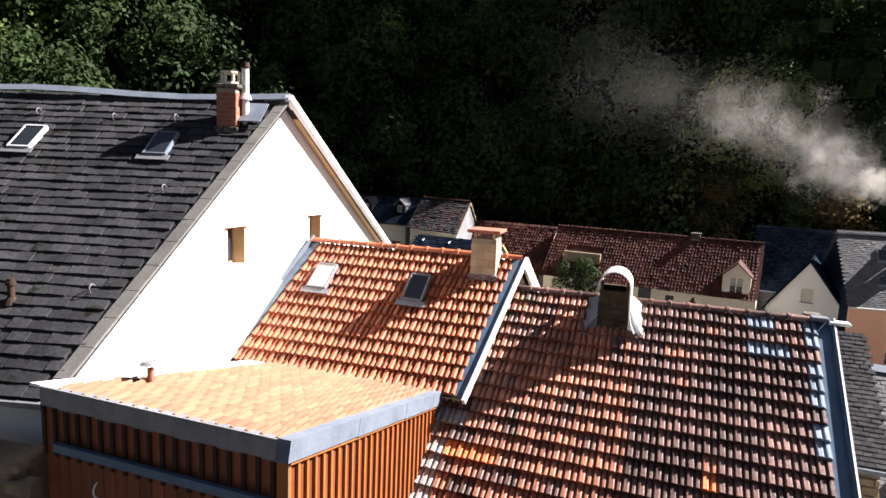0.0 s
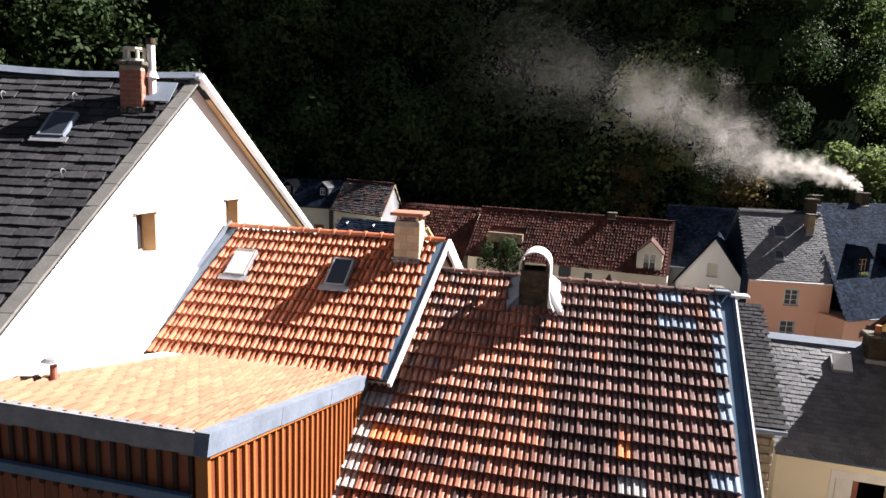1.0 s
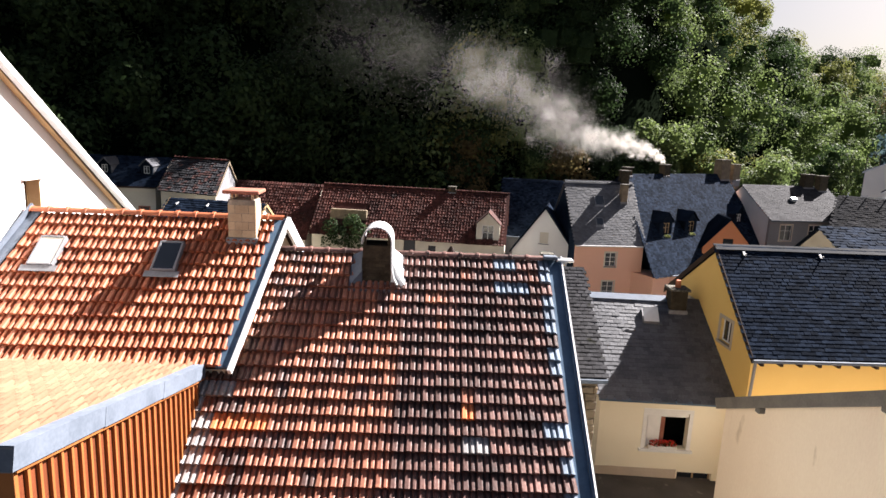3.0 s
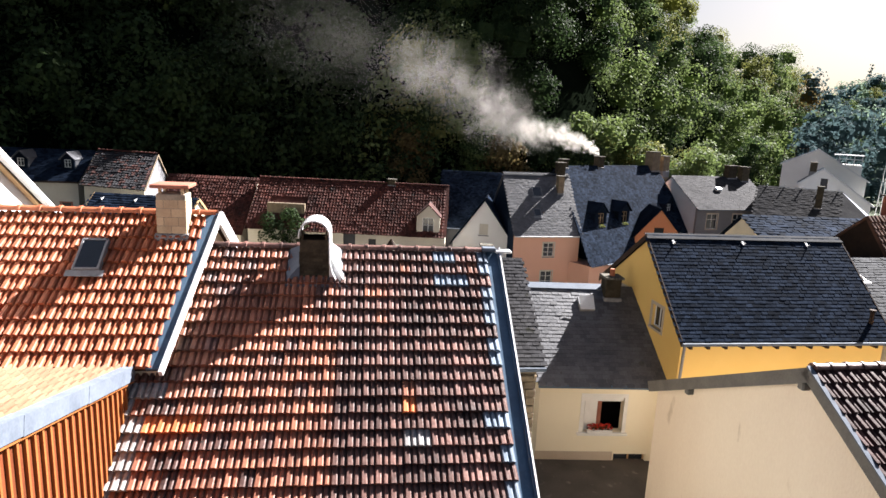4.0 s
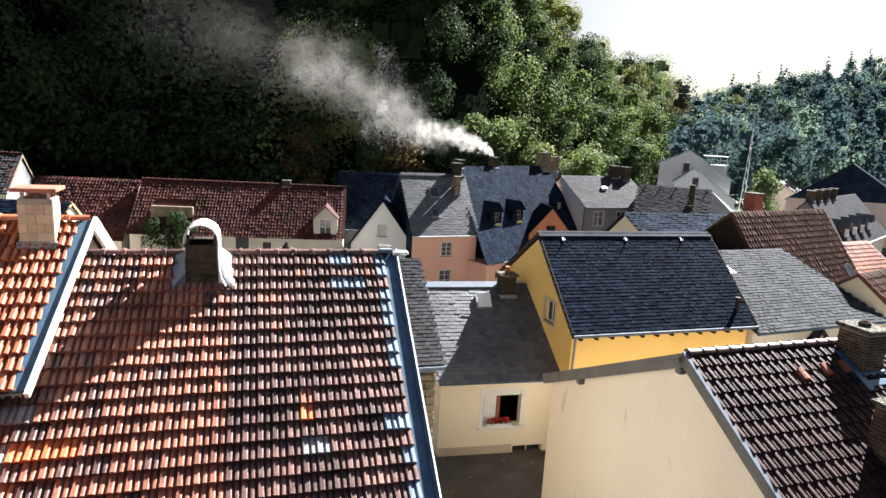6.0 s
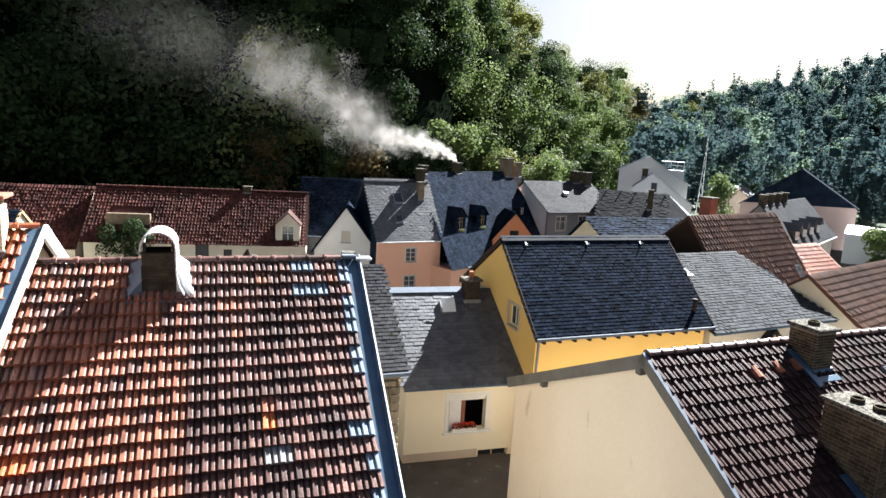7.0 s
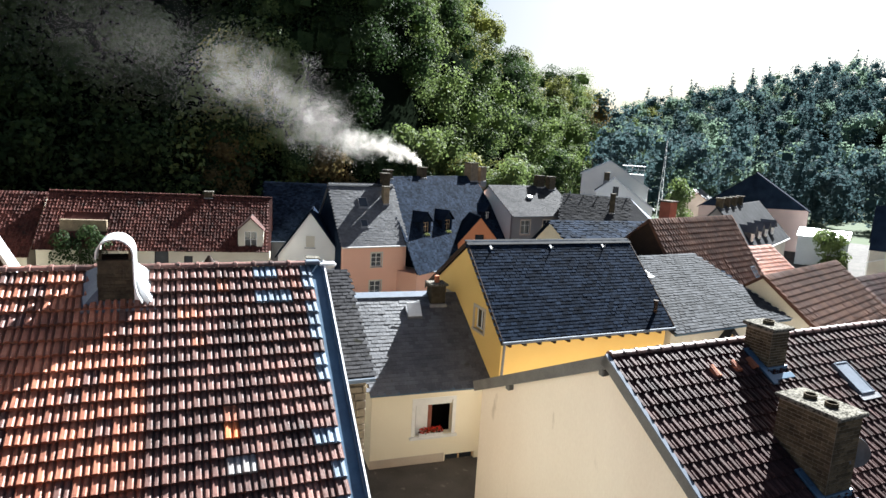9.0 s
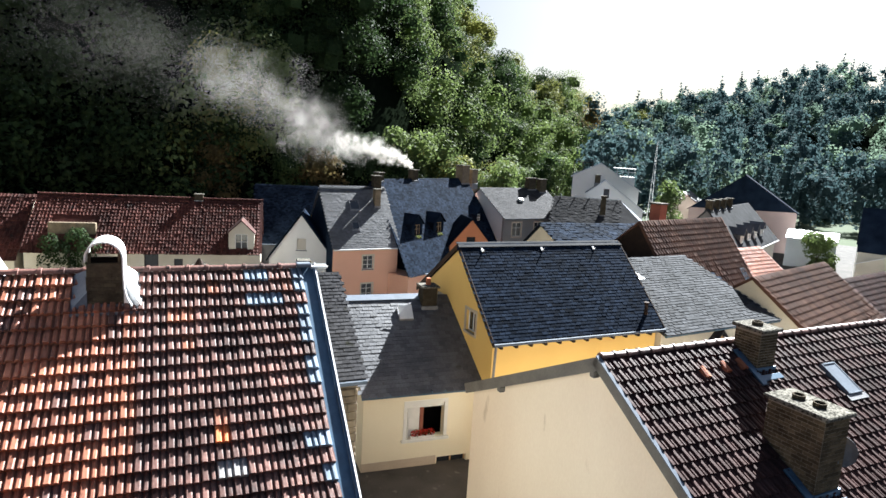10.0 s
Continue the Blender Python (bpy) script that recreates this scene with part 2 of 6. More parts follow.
def wall_mesh(outline, holes, m, thick, reveal=None):
    """A wall of an outline (x, z) with rectangular holes (x0, z0, x1, z1), in the plane y = 0 of m, thick towards +y."""
    bm = bmesh.new()
    loops = [outline] + [[(a, b), (c, b), (c, d), (a, d)] for a, b, c, d in holes]
    edges = []
    rings = []
    for loop in loops:
        vs = [bm.verts.new((x, 0, z)) for x, z in loop]
        rings.append(vs)
        edges += [bm.edges.new((vs[i], vs[(i + 1) % len(vs)])) for i in range(len(vs))]
    bmesh.ops.triangle_fill(bm, edges=edges, use_beauty=True, use_dissolve=False)
    front = list(bm.faces)
    back = {}
    for vs in rings:
        for v in vs:
            back[v] = bm.verts.new((v.co.x, thick, v.co.z))
    for f in front:
        bm.faces.new([back[v] for v in reversed(f.verts)])
    for vs in rings:
        for i in range(len(vs)):
            a, b = vs[i], vs[(i + 1) % len(vs)]
            bm.faces.new((a, b, back[b], back[a]))
    bmesh.ops.transform(bm, matrix=m, verts=bm.verts)
    return bm


# Profiles across one tile or slate: (share of the width, height in metres)
LOWWAVE = [(0, 0.004), (0.10, 0.045), (0.28, 0.05), (0.42, 0.01), (0.75, 0.0), (1.0, 0.004)]
STEEP = [(0, 0.0), (0.10, 0.06), (0.34, 0.068), (0.45, 0.008), (0.62, 0.0), (0.70, 0.03), (0.82, 0.03), (0.88, 0.0), (1.0, 0.0)]
FLAT = [(0.01, 0.0), (0.99, 0.0)]


def tile_shape(profile, width, length, lift):
    """Vertices and faces of one piece: x across, y down the slope from 0 to -length, z out; its lower end is lifted."""
    vs = []
    for u, h in profile:
        vs.append((u * width, 0.0, h * 0.6 + 0.002))
    for u, h in profile:
        vs.append((u * width, -length * (1.0 + 0.02 * (h > 0.02)), h + lift))
    for u, h in profile:
        vs.append((u * width, -length, h * 0.25 - 0.012))
    n = len(profile)
    fs = []
    for i in range(n - 1):
        fs.append((i, n + i, n + i + 1, i + 1))
        fs.append((n + i, 2 * n + i, 2 * n + i + 1, n + i + 1))
    fs.append((0, 2 * n, n))
    fs.append((n - 1, 2 * n - 1, 3 * n - 1))
    return vs, fs


def cover(parent, o, across, down, width, length, shape, w, e, mat, name="tile", singles=0, inside=None, stagger=0.0, lift=0.03, jitter=0.004, kinds=None, rng_seed=1, near=None, skew=0.0, vary_width=0.0):
    """Covers a slope with pieces: o is the upper corner, across and down unit vectors in the parent's space. singles: that many
    pieces become objects of their own (those nearest to near, in slope measures); the rest are joined into one part."""
    rng = random.Random(rng_seed)
    o, across, down = Vector(o), Vector(across).normalized(), Vector(down).normalized()
    out = across.cross(-down).normalized()
    if out.z < 0:
        out = -out
    spots = []
    rows, cols = int(length / e) + 1, int(width / w) + 2
    for r in range(rows):
        shift = stagger * w * (r % 2) + skew * r * e
        for c in range(-1 if stagger else 0, cols):
            u, v = c * w + shift, r * e
            cu, cv = u + w / 2, v + e / 2
            if cv > length + e * 0.3 or (inside is not None and not inside(cu, cv)) or (inside is None and not (-0.02 + skew * v <= cu <= width + 0.02 + skew * v)):
                continue
            spots.append((u, v, cu, cv))
    if near is not None:
        spots.sort(key=lambda s: (s[2] - near[0]) ** 2 + (s[3] - near[1]) ** 2)
    base = Matrix((across, -down, out)).transposed()
    groups = {}
    meshes = {}
    for i, (u, v, cu, cv) in enumerate(spots):
        k = kinds(cu, cv, rng) if kinds else mat
        p = o + across * u + down * v + out * (0.004 + rng.uniform(-jitter, jitter) * 0.5)
        turn = base @ Euler((rng.uniform(-1, 1) * jitter * 3, rng.uniform(-1, 1) * jitter * 3, rng.uniform(-1, 1) * jitter * 3)).to_matrix()
        if i < singles:
            if k not in meshes:
                vs, fs = tile_shape(shape, w * 0.985, e * 1.06, lift)
                me = bpy.data.meshes.new(name)
                me.from_pydata(vs, [], fs)
                me.materials.append(k)
                meshes[k] = me
            ob = new(name, meshes[k])
            ob.parent = parent
            ob.matrix_local = Matrix.Translation(p) @ turn.to_4x4()
        else:
            groups.setdefault(k, []).append((p, turn, 1 + rng.uniform(-vary_width, vary_width)))
    for k, items in groups.items():
        vs, fs = tile_shape(shape, w * 0.985, e * 1.06, lift)
        va, n = np.array(vs), len(vs)
        allv, allf = [], []
        for j, (p, turn, sw) in enumerate(items):
            allv.append((va * (sw, 1, 1)) @ np.array(turn).T + np.array(p))
            allf += [tuple(a + j * n for a in f) for f in fs]
        me = bpy.data.meshes.new(name + "_field")
        me.from_pydata(np.concatenate(allv).tolist(), [], allf)
        ob = link_mesh(name + "_field", me, k, parent)
        ob["kind"] = "stuff"


def ridge_caps(parent, a, b, mat, r=0.11, step=0.38, name="ridge_tile"):
    """A row of half-round ridge tiles, each lapped over the next, from a to b."""
    a, b = Vector(a), Vector(b)
    count = max(1, int((b - a).length / step))
    way = (b - a).normalized()
    bm = bmesh.new()
    n = 8
    ln = (b - a).length / count
    rings = []
    for s, rr in ((0.0, r * 1.22), (0.06, r * 1.22), (0.07, r * 1.0), (ln * 1.03, r * 0.98)):
        rings.append([bm.verts.new((s, -rr * math.cos(math.pi * i / n), rr * math.sin(math.pi * i / n) * 0.9)) for i in range(n + 1)])
    for p, q in zip(rings, rings[1:]):
        for i in range(n):
            bm.faces.new((p[i], p[i + 1], q[i + 1], q[i]))
    bm.faces.new(rings[0])
    mesh = bpy.data.meshes.new(name)
    bm.to_mesh(mesh)
    bm.free()
    mesh.materials.append(mat)
    rot = way.to_track_quat("X", "Z").to_matrix().to_4x4()
    for i in range(count):
        ob = new(name, mesh)
        ob.parent = parent
        ob.matrix_local = Matrix.Translation(a + way * (i * ln)) @ rot


def window(parent, m, w, h, frame_mat=FRAME_WHITE, bars=1, cross=1, surround=None, sill=None, shut=0.0):
    """A window in a hole whose lower left outer corner is at m, w by h, 0.12 m back: frame, glass, glazing bars, and a sill."""
    t = 0.055
    bm = bmesh.new()
    for lo, hi in (((0, 0, 0), (t, 0.05, h)), ((w - t, 0, 0), (w, 0.05, h)), ((t, 0, 0), (w - t, 0.05, t)), ((t, 0, h - t), (w - t, 0.05, h))):
        add_box(bm, lo, hi)
    for i in range(bars):
        x = w * (i + 1) / (bars + 1)
        add_box(bm, (x - 0.03, 0.002, t), (x + 0.03, 0.048, h - t))
    for i in range(cross):
        z = h * (i + 1) / (cross + 1) * (1.25 if cross == 1 else 1)
        add_box(bm, (t, 0.006, z - 0.018), (w - t, 0.044, z + 0.018))
    bmesh.ops.transform(bm, matrix=m @ pose(0, 0.12, 0), verts=bm.verts)
    fr = part("window_frame", bm, frame_mat, parent)
    bm = bmesh.new()
    add_box(bm, (t * 0.5, 0.02, t * 0.5), (w - t * 0.5, 0.03, h - t * 0.5), m @ pose(0, 0.12, 0))
    part("pane", bm, GLASS, fr)
    if surround is not None:
        s = 0.12
        bm = bmesh.new()
        for lo, hi in (((-s, -0.02, -s), (0, 0.02, h + s)), ((w, -0.02, -s), (w + s, 0.02, h + s)), ((0, -0.02, h), (w, 0.02, h + s)), ((0, -0.02, -s), (w, 0.02, 0))):
            add_box(bm, lo, hi, m)
        part("window_surround", bm, surround, parent)
    if sill is not None:
        bm = bmesh.new()
        add_box(bm, (-0.08, -0.08, -0.07), (w + 0.08, 0.11, -0.003), m, 0.008)
        part("window_sill", bm, sill, parent)
    return fr


def bricks(parent, x0, y0, z0, x1, y1, z1, mat, bw=0.22, bh=0.075, d=0.012, name="brick", limit=460):
    """Courses of single bricks on the two or four sides of a stack."""
    me = {}
    def piece(w, axis):
        key = (round(w, 3), axis)
        if key not in me:
            bm = bmesh.new()
            g = 0.006
            if axis == "x":
                add_box(bm, (g, -d, g), (w - g, 0.0, bh - g))
            else:
                add_box(bm, (-d, g, g), (0.0, w - g, bh - g))
            k = bpy.data.meshes.new(name)
            bm.to_mesh(k)
            bm.free()
            k.materials.append(mat)
            me[key] = k
        return me[key]
    rows = int((z1 - z0) / bh)
    made = 0
    for r in range(rows):
        z = z0 + r * bh
        for axis, lo, hi, fixed, flip in (("x", x0, x1, y0, 1), ("y", y0, y1, x0, 1), ("y", y0, y1, x1 + d, 1), ("x", x0, x1, y1 + d, 1)):
            p = lo - (bw / 2 if r % 2 else 0)
            while p < hi - 0.01:
                a, b = max(p, lo), min(p + bw, hi)
                if b - a > 0.03 and made < limit:
                    ob = new(name, piece(b - a, axis))
                    ob.parent = parent
                    ob.location = (a, fixed, z) if axis == "x" else (fixed, a, z)
                    made += 1
                p += bw


def flue(parent, x, y, z, r=0.13, h=0.09):
    """A short clay pipe; a near-black disc stands for the shade in its throat."""
    bm = bmesh.new()
    n = 16
    rings = [[bm.verts.new((x + q * math.cos(2 * math.pi * i / n), y + q * math.sin(2 * math.pi * i / n), k)) for i in range(n)] for q, k in ((r, z - 0.05), (r, z + h), (r * 0.8, z + h), (r * 0.8, z + 0.01))]
    for p, q in zip(rings, rings[1:]):
        for i in range(n):
            bm.faces.new((p[i], p[(i + 1) % n], q[(i + 1) % n], q[i]))
    pipe = part("flue", bm, BRICK_SOOT, parent)
    tube_part("throat", (x, y, z + 0.002), (x, y, z + 0.02), r * 0.79, DARK, pipe, n=16)


def chimney(name, m, w, d, h, label, mat=BRICK, cap="slab", brick=None, cap_mat=CONCRETE, flash=ZINC_DULL, pots=0):
    """A stack that stands at m (its foot may reach into the roof), w by d and h high, with flashing, cap and pots."""
    c = thing(name, m, label, "chimney", "chimneys")
    body = box_part("shaft", (0, 0, -0.9), (w, d, h), MORTAR if brick else mat, c, 0.012)
    if brick:
        bricks(c, 0, 0, 0.1, w, d, h - 0.02, mat, *brick)
    bm = bmesh.new()
    add_box(bm, (-0.05, -0.05, -0.6), (w + 0.05, d + 0.05, 0.12), None, 0.01)
    part("flashing", bm, flash, c)
    if cap == "slab":
        bm = bmesh.new()
        add_box(bm, (-0.08, -0.08, h), (w + 0.08, d + 0.08, h + 0.09), None, 0.02)
        part("cap", bm, cap_mat, c)
        top = h + 0.09
    elif cap == "raised":
        for i, (x, y) in enumerate(((0.04, 0.04), (w - 0.1, 0.04), (0.04, d - 0.1), (w - 0.1, d - 0.1))):
            box_part("cap_foot", (x, y, h), (x + 0.06, y + 0.06, h + 0.13), mat, c, 0.004)
        box_part("cap", (-0.1, -0.1, h + 0.13), (w + 0.1, d + 0.1, h + 0.21), cap_mat, c, 0.015)
        top = h + 0.21
    else:
        top = h
    for i in range(pots):
        x = w * (i + 0.5) / pots
        bm = bmesh.new()
        add_tube(bm, (x, d / 2, top), (x, d / 2, top + 0.28), 0.11, 0.09, 12)
        part("chimney_pot", bm, RED_POT, c)
    return c


def skylight(name, m, w, h, label, blind=False, frame_mat=ZINC_DULL):
    """A roof window; m lies in the roof, x across, y up the slope, z out."""
    s = thing(name, m, label, "roof window", "roof windows")
    bm = bmesh.new()
    t = 0.05
    for lo, hi in (((0, 0, -0.05), (t, h, 0.08)), ((w - t, 0, -0.05), (w, h, 0.08)), ((t, 0, -0.05), (w - t, t, 0.08)), ((t, h - t, -0.05), (w - t, h, 0.09))):
        add_box(bm, lo, hi, None, 0.008)
    part("frame", bm, frame_mat, s)
    bm = bmesh.new()
    add_box(bm, (t, t, 0.04), (w - t, h - t, 0.07))
    part("pane", bm, {True: OFFWHITE, False: GLASS}.get(blind, ZINC), s, "pale blind behind the glass" if blind is True else "")
    bm = bmesh.new()
    add_box(bm, (-0.1, -0.16, 0.028), (w + 0.1, -0.002, 0.045))
    part("apron", bm, ZINC_DULL, s)
    return s


class House:
    """A gabled house. Local x runs along the ridge, y away to the back, z up from its ground."""

    def __init__(self, name, label, r0, a, L, w1, h1, w2, h2, ground, wall_mat, roof_mat, category="house", over=0.25, gable_over=0.15, eave_in=0.3, skew=0.0, group="houses of the village",
                 front=(), left=(), right=(), roof_thick=0.12, covers=("front",), piece=None, fascia=WOOD_DARK, gutter=ZINC, front_mat=None, verge=None, front_depth=None, left_mat=None):
        self.m = pose(r0[0], r0[1], ground, 0, 0, a)
        self.ob = ob = thing(name, self.m, label, category, group)
        self.L, self.w1, self.h1, self.w2, self.h2, self.R, self.skew = L, w1, h1, w2, h2, r0[2] - ground, skew
        R = self.R
        sk = lambda x, y, z: (x + skew * y, y, z)
        self.sk = sk
        # roof planes
        bm = bmesh.new()
        add_slab(bm, [sk(0, 0, R), sk(L, 0, R), sk(L, -w1, R - h1), sk(0, -w1, R - h1)], roof_thick)
        self.roof_front = part("roof", bm, roof_mat, ob)
        bm = bmesh.new()
        add_slab(bm, [sk(0, 0.0, R), sk(L, 0.0, R), sk(L, w2, R - h2), sk(0, w2, R - h2)], roof_thick)
        self.roof_back = part("roof", bm, roof_mat, ob)
        # walls
        f1, f2 = 1 - eave_in / w1, 1 - eave_in / w2
        ya, yb = -w1 * f1, w2 * f2
        za, zb = R - h1 * f1 - 0.13, R - h2 * f2 - 0.13
        go = gable_over
        shear = Matrix(((1, skew, 0, 0), (0, 1, 0, 0), (0, 0, 1, 0), (0, 0, 0, 1)))
        th = 0.3
        # front and back
        bm = wall_mesh([(go, -0.6), (L - go, -0.6), (L - go, za), (go, za)], front, Matrix.Translation((0, ya, 0)), th)
        bmesh.ops.transform(bm, matrix=shear, verts=bm.verts)
        self.wall_front = part("wall", bm, front_mat or wall_mat, ob)
        self.front_m = Matrix.Translation((skew * ya, ya, 0))
        bm = wall_mesh([(go, -0.6), (L - go, -0.6), (L - go, zb), (go, zb)], (), Matrix.Translation((0, yb - th, 0)), th)
        bmesh.ops.transform(bm, matrix=shear, verts=bm.verts)
        part("wall", bm, wall_mat, ob)
        # gables, each outline given along y
        peak = R - 0.13
        eps = 0.004
        gl = [(ya + eps, -0.6), (yb - eps, -0.6), (yb - eps, zb), (0, peak), (ya + eps, za)]
        ml = Matrix(((0, 1, 0, go + eps), (1, 0, 0, 0), (0, 0, 1, 0), (0, 0, 0, 1)))
        bm = wall_mesh(gl, left, ml, th)
        bmesh.ops.transform(bm, matrix=shear, verts=bm.verts)
        self.wall_left = part("wall", bm, left_mat or wall_mat, ob)
        mr = Matrix(((0, -1, 0, L - go - eps), (1, 0, 0, 0), (0, 0, 1, 0), (0, 0, 0, 1)))
        bm = wall_mesh(gl, right, mr, th)
        bmesh.ops.transform(bm, matrix=shear, verts=bm.verts)
        self.wall_right = part("wall", bm, wall_mat, ob)
        self.ml, self.mr, self.shear = ml, mr, shear
        if gutter is not None:
            for y, z in ((-w1 - 0.05, R - h1 - 0.1),):
                bm = bmesh.new()
                add_tube(bm, sk(0, y, z), sk(L, y, z), 0.065, None, 8)
                part("gutter", bm, gutter, ob)
        if verge is not None:
            for x in (-0.02, L - 0.02):
                for y, z in ((-w1, R - h1), (w2, R - h2)):
                    bm = bmesh.new()
                    p, q = Vector(sk(x, 0, R + 0.03)), Vector(sk(x, y, z + 0.03))
                    dn = Vector((0, 0, -0.22))
                    ex = Vector((0.04, 0, 0))
                    vs = [bm.verts.new(c) for c in (p, q, q + dn, p + dn, p + ex, q + ex, q + dn + ex, p + dn + ex)]
                    for f in ((0, 1, 2, 3), (7, 6, 5, 4), (0, 4, 5, 1), (1, 5, 6, 2), (2, 6, 7, 3), (3, 7, 4, 0)):
                        bm.faces.new([vs[i] for i in f])
                    part("verge_board", bm, verge, ob)
        self.down = Vector((-skew * w1, -w1, -h1)).normalized()
        self.slope = math.hypot(w1, h1)
        self.pitch = math.degrees(math.atan2(h1, w1))

    def tiles(self, **k):
        d = Vector((0, -self.w1, -self.h1)).normalized()
        sk = -self.skew * self.w1 / self.slope
        cover(self.roof_front, (0, 0, self.R), (1, 0, 0), d, k.pop("width", self.L), k.pop("length", self.slope), skew=sk, **k)

    def back_tiles(self, **k):
        d = Vector((0, self.w2, -self.h2)).normalized()
        cover(self.roof_back, (self.L, 0, self.R), (-1, 0, 0), d, self.L, math.hypot(self.w2, self.h2), skew=-self.skew * self.w2 / math.hypot(self.w2, self.h2), **k)

    def on_roof(self, x, v):
        """World matrix on the front slope, v metres down from the ridge: x across, y up the slope, z out."""
        f = v / self.slope
        return self.m @ Matrix.Translation(self.sk(x, -self.w1 * f, self.R - self.h1 * f)) @ pose(0, 0, 0, self.pitch, 0, 0)

    def upright(self, x, v):
        f = v / self.slope
        return self.m @ Matrix.Translation(self.sk(x, -self.w1 * f, self.R - self.h1 * f))

    def front_window(self, hole, **k):
        x0, z0, x1, z1 = hole
        return window(self.wall_front, self.front_m @ pose(x0, 0, z0), x1 - x0, z1 - z0, **k)

    def left_window(self, hole, **k):
        y0, z0, y1, z1 = hole
        return window(self.wall_left, Matrix(((0, 1, 0, 0.15 + self.skew * y1), (-1, 0, 0, y1), (0, 0, 1, z0), (0, 0, 0, 1))), y1 - y0, z1 - z0, **k)

    def right_window(self, hole, **k):
        y0, z0, y1, z1 = hole
        return window(self.wall_right, Matrix(((0, -1, 0, self.L - 0.15 + self.skew * y0), (1, 0, 0, y0), (0, 0, 1, z0), (0, 0, 0, 1))), y1 - y0, z1 - z0, **k)


# ---- ground and hills ----
def smooth(t):
    t = min(1, max(0, t))
    return t * t * (3 - 2 * t)


def between(x, table):
    for (x0, y0), (x1, y1) in zip(table, table[1:]):
        if x <= x1:
            return y0 + (y1 - y0) * smooth((x - x0) / (x1 - x0)) if x > x0 else y0
    return table[-1][1]


# by bearing (degrees, clockwise from +y): how far off the wooded slopes begin and end, and how high they rise above eye level
FOOT = [(-80, 70), (-20, 72), (0, 74), (20, 78), (38, 84), (46, 92), (52, 112), (57, 145), (61, 205), (66, 215), (75, 215), (90, 210), (130, 200)]
CREST = [(-80, 170), (-20, 170), (14, 160), (24, 152), (34, 152), (39, 170), (46, 185), (52, 215), (57, 240), (61, 420), (66, 430), (90, 420), (130, 380)]
# the unseen crest at 20 to 33 degrees is raised to throw shade
RISE = [(-80, 34), (8, 36), (20, 41), (33, 41), (36.5, 32), (39, 22), (42, 12.5), (46, 7.4), (50, 4.4), (55, 2.0), (58.5, 1.2), (61, 1.9), (66, 3.4), (70, 4.6), (75.6, 5.4), (79, 5.0), (88, 5.0), (100, 6), (130, 8)]


def ground_z(x, y):
    r, th = math.hypot(x, y), math.degrees(math.atan2(x, y))
    base = 0.45 - 1.25 * smooth((r - 11) / 9) - 3.8 * smooth((r - 24) / 32) + 3.0 * smooth((r - 75) / 50) * smooth((th - 50) / 12)
    if th < -80 or th > 130:
        return base
    f, c = between(th, FOOT), between(th, CREST)
    top = 11 + c * math.tan(radians(between(th, RISE)))
    t = (r - f) / (c - f)
    h = base + (top - base) * (math.sin(min(1, max(0, t)) * math.pi / 2) ** 1.15) if t > 0 else base
    if r > c:
        h = top - (r - c) * 0.12
    if t > 0:
        h += 2.0 * noise.noise((x * 0.03, y * 0.03, 0)) * min(1, t * 4)
    return h


def ground():
    vs, fs = [(0, 0, 0.45)], []
    radii = [6, 12, 18, 24, 30, 36, 42, 48, 54, 60, 66, 72, 78, 84, 90, 98, 106, 116, 128, 142, 158, 175, 195, 220, 245, 270, 300, 330, 365, 400, 440, 500, 700, 1200, 3000]
    n = 180
    for r in radii:
        for i in range(n):
            a = 2 * math.pi * i / n
            x, y = r * math.sin(a), r * math.cos(a)
            vs.append((x, y, ground_z(x, y) if r < 600 else -6))
    for i in range(n):
        fs.append((0, 1 + i, 1 + (i + 1) % n))
    for k in range(len(radii) - 1):
        for i in range(n):
            a, b = 1 + k * n + i, 1 + k * n + (i + 1) % n
            fs.append((a, a + n, b + n, b))
    me = bpy.data.meshes.new("ground")
    me.from_pydata(vs, [], [f[::-1] for f in fs])
    me.materials.append(ASPHALT)
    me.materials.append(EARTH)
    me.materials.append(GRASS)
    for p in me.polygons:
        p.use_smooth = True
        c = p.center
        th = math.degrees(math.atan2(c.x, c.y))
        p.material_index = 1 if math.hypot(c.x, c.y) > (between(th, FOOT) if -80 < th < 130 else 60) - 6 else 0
        if 59 < th < 100 and 128 < math.hypot(c.x, c.y) < 215:
            p.material_index = 2
    tagged(new("ground", me), "grey paved ground rising into wooded valley slopes", "ground", kind="structure")


ground()


def leaf_cloud(rng, lobes, count, size, loose=0.32):
    """Vertices and faces of many small leaf sprays on the shells of several lobes (centre, radius)."""
    w = np.array([r * r for _, r in lobes])
    pick = rng.choice(len(lobes), count, p=w / w.sum())
    cen = np.array([c for c, _ in lobes])[pick]
    rad = np.array([r for _, r in lobes])[pick]
    d = rng.normal(size=(count, 3))
    d[:, 2] += 0.25
    d /= np.linalg.norm(d, axis=1)[:, None]
    p = cen + d * (rad * rng.uniform(0.72, 1.06, count))[:, None]
    nrm = d + rng.normal(size=(count, 3)) * loose
    nrm /= np.linalg.norm(nrm, axis=1)[:, None]
    t = np.cross(nrm, rng.normal(size=(count, 3)))
    t /= np.linalg.norm(t, axis=1)[:, None]
    b = np.cross(nrm, t)
    s = (size * rng.uniform(0.55, 1.3, count))[:, None]
    k = rng.uniform(0.5, 1.0, (count, 1))
    quad = np.stack([p - t * s * 0.5, p - b * s * 0.4 * k + nrm * s * 0.12, p + t * s * 0.55, p + b * s * 0.42 * k - nrm * s * 0.1], 1)
    return quad.reshape(-1, 3)


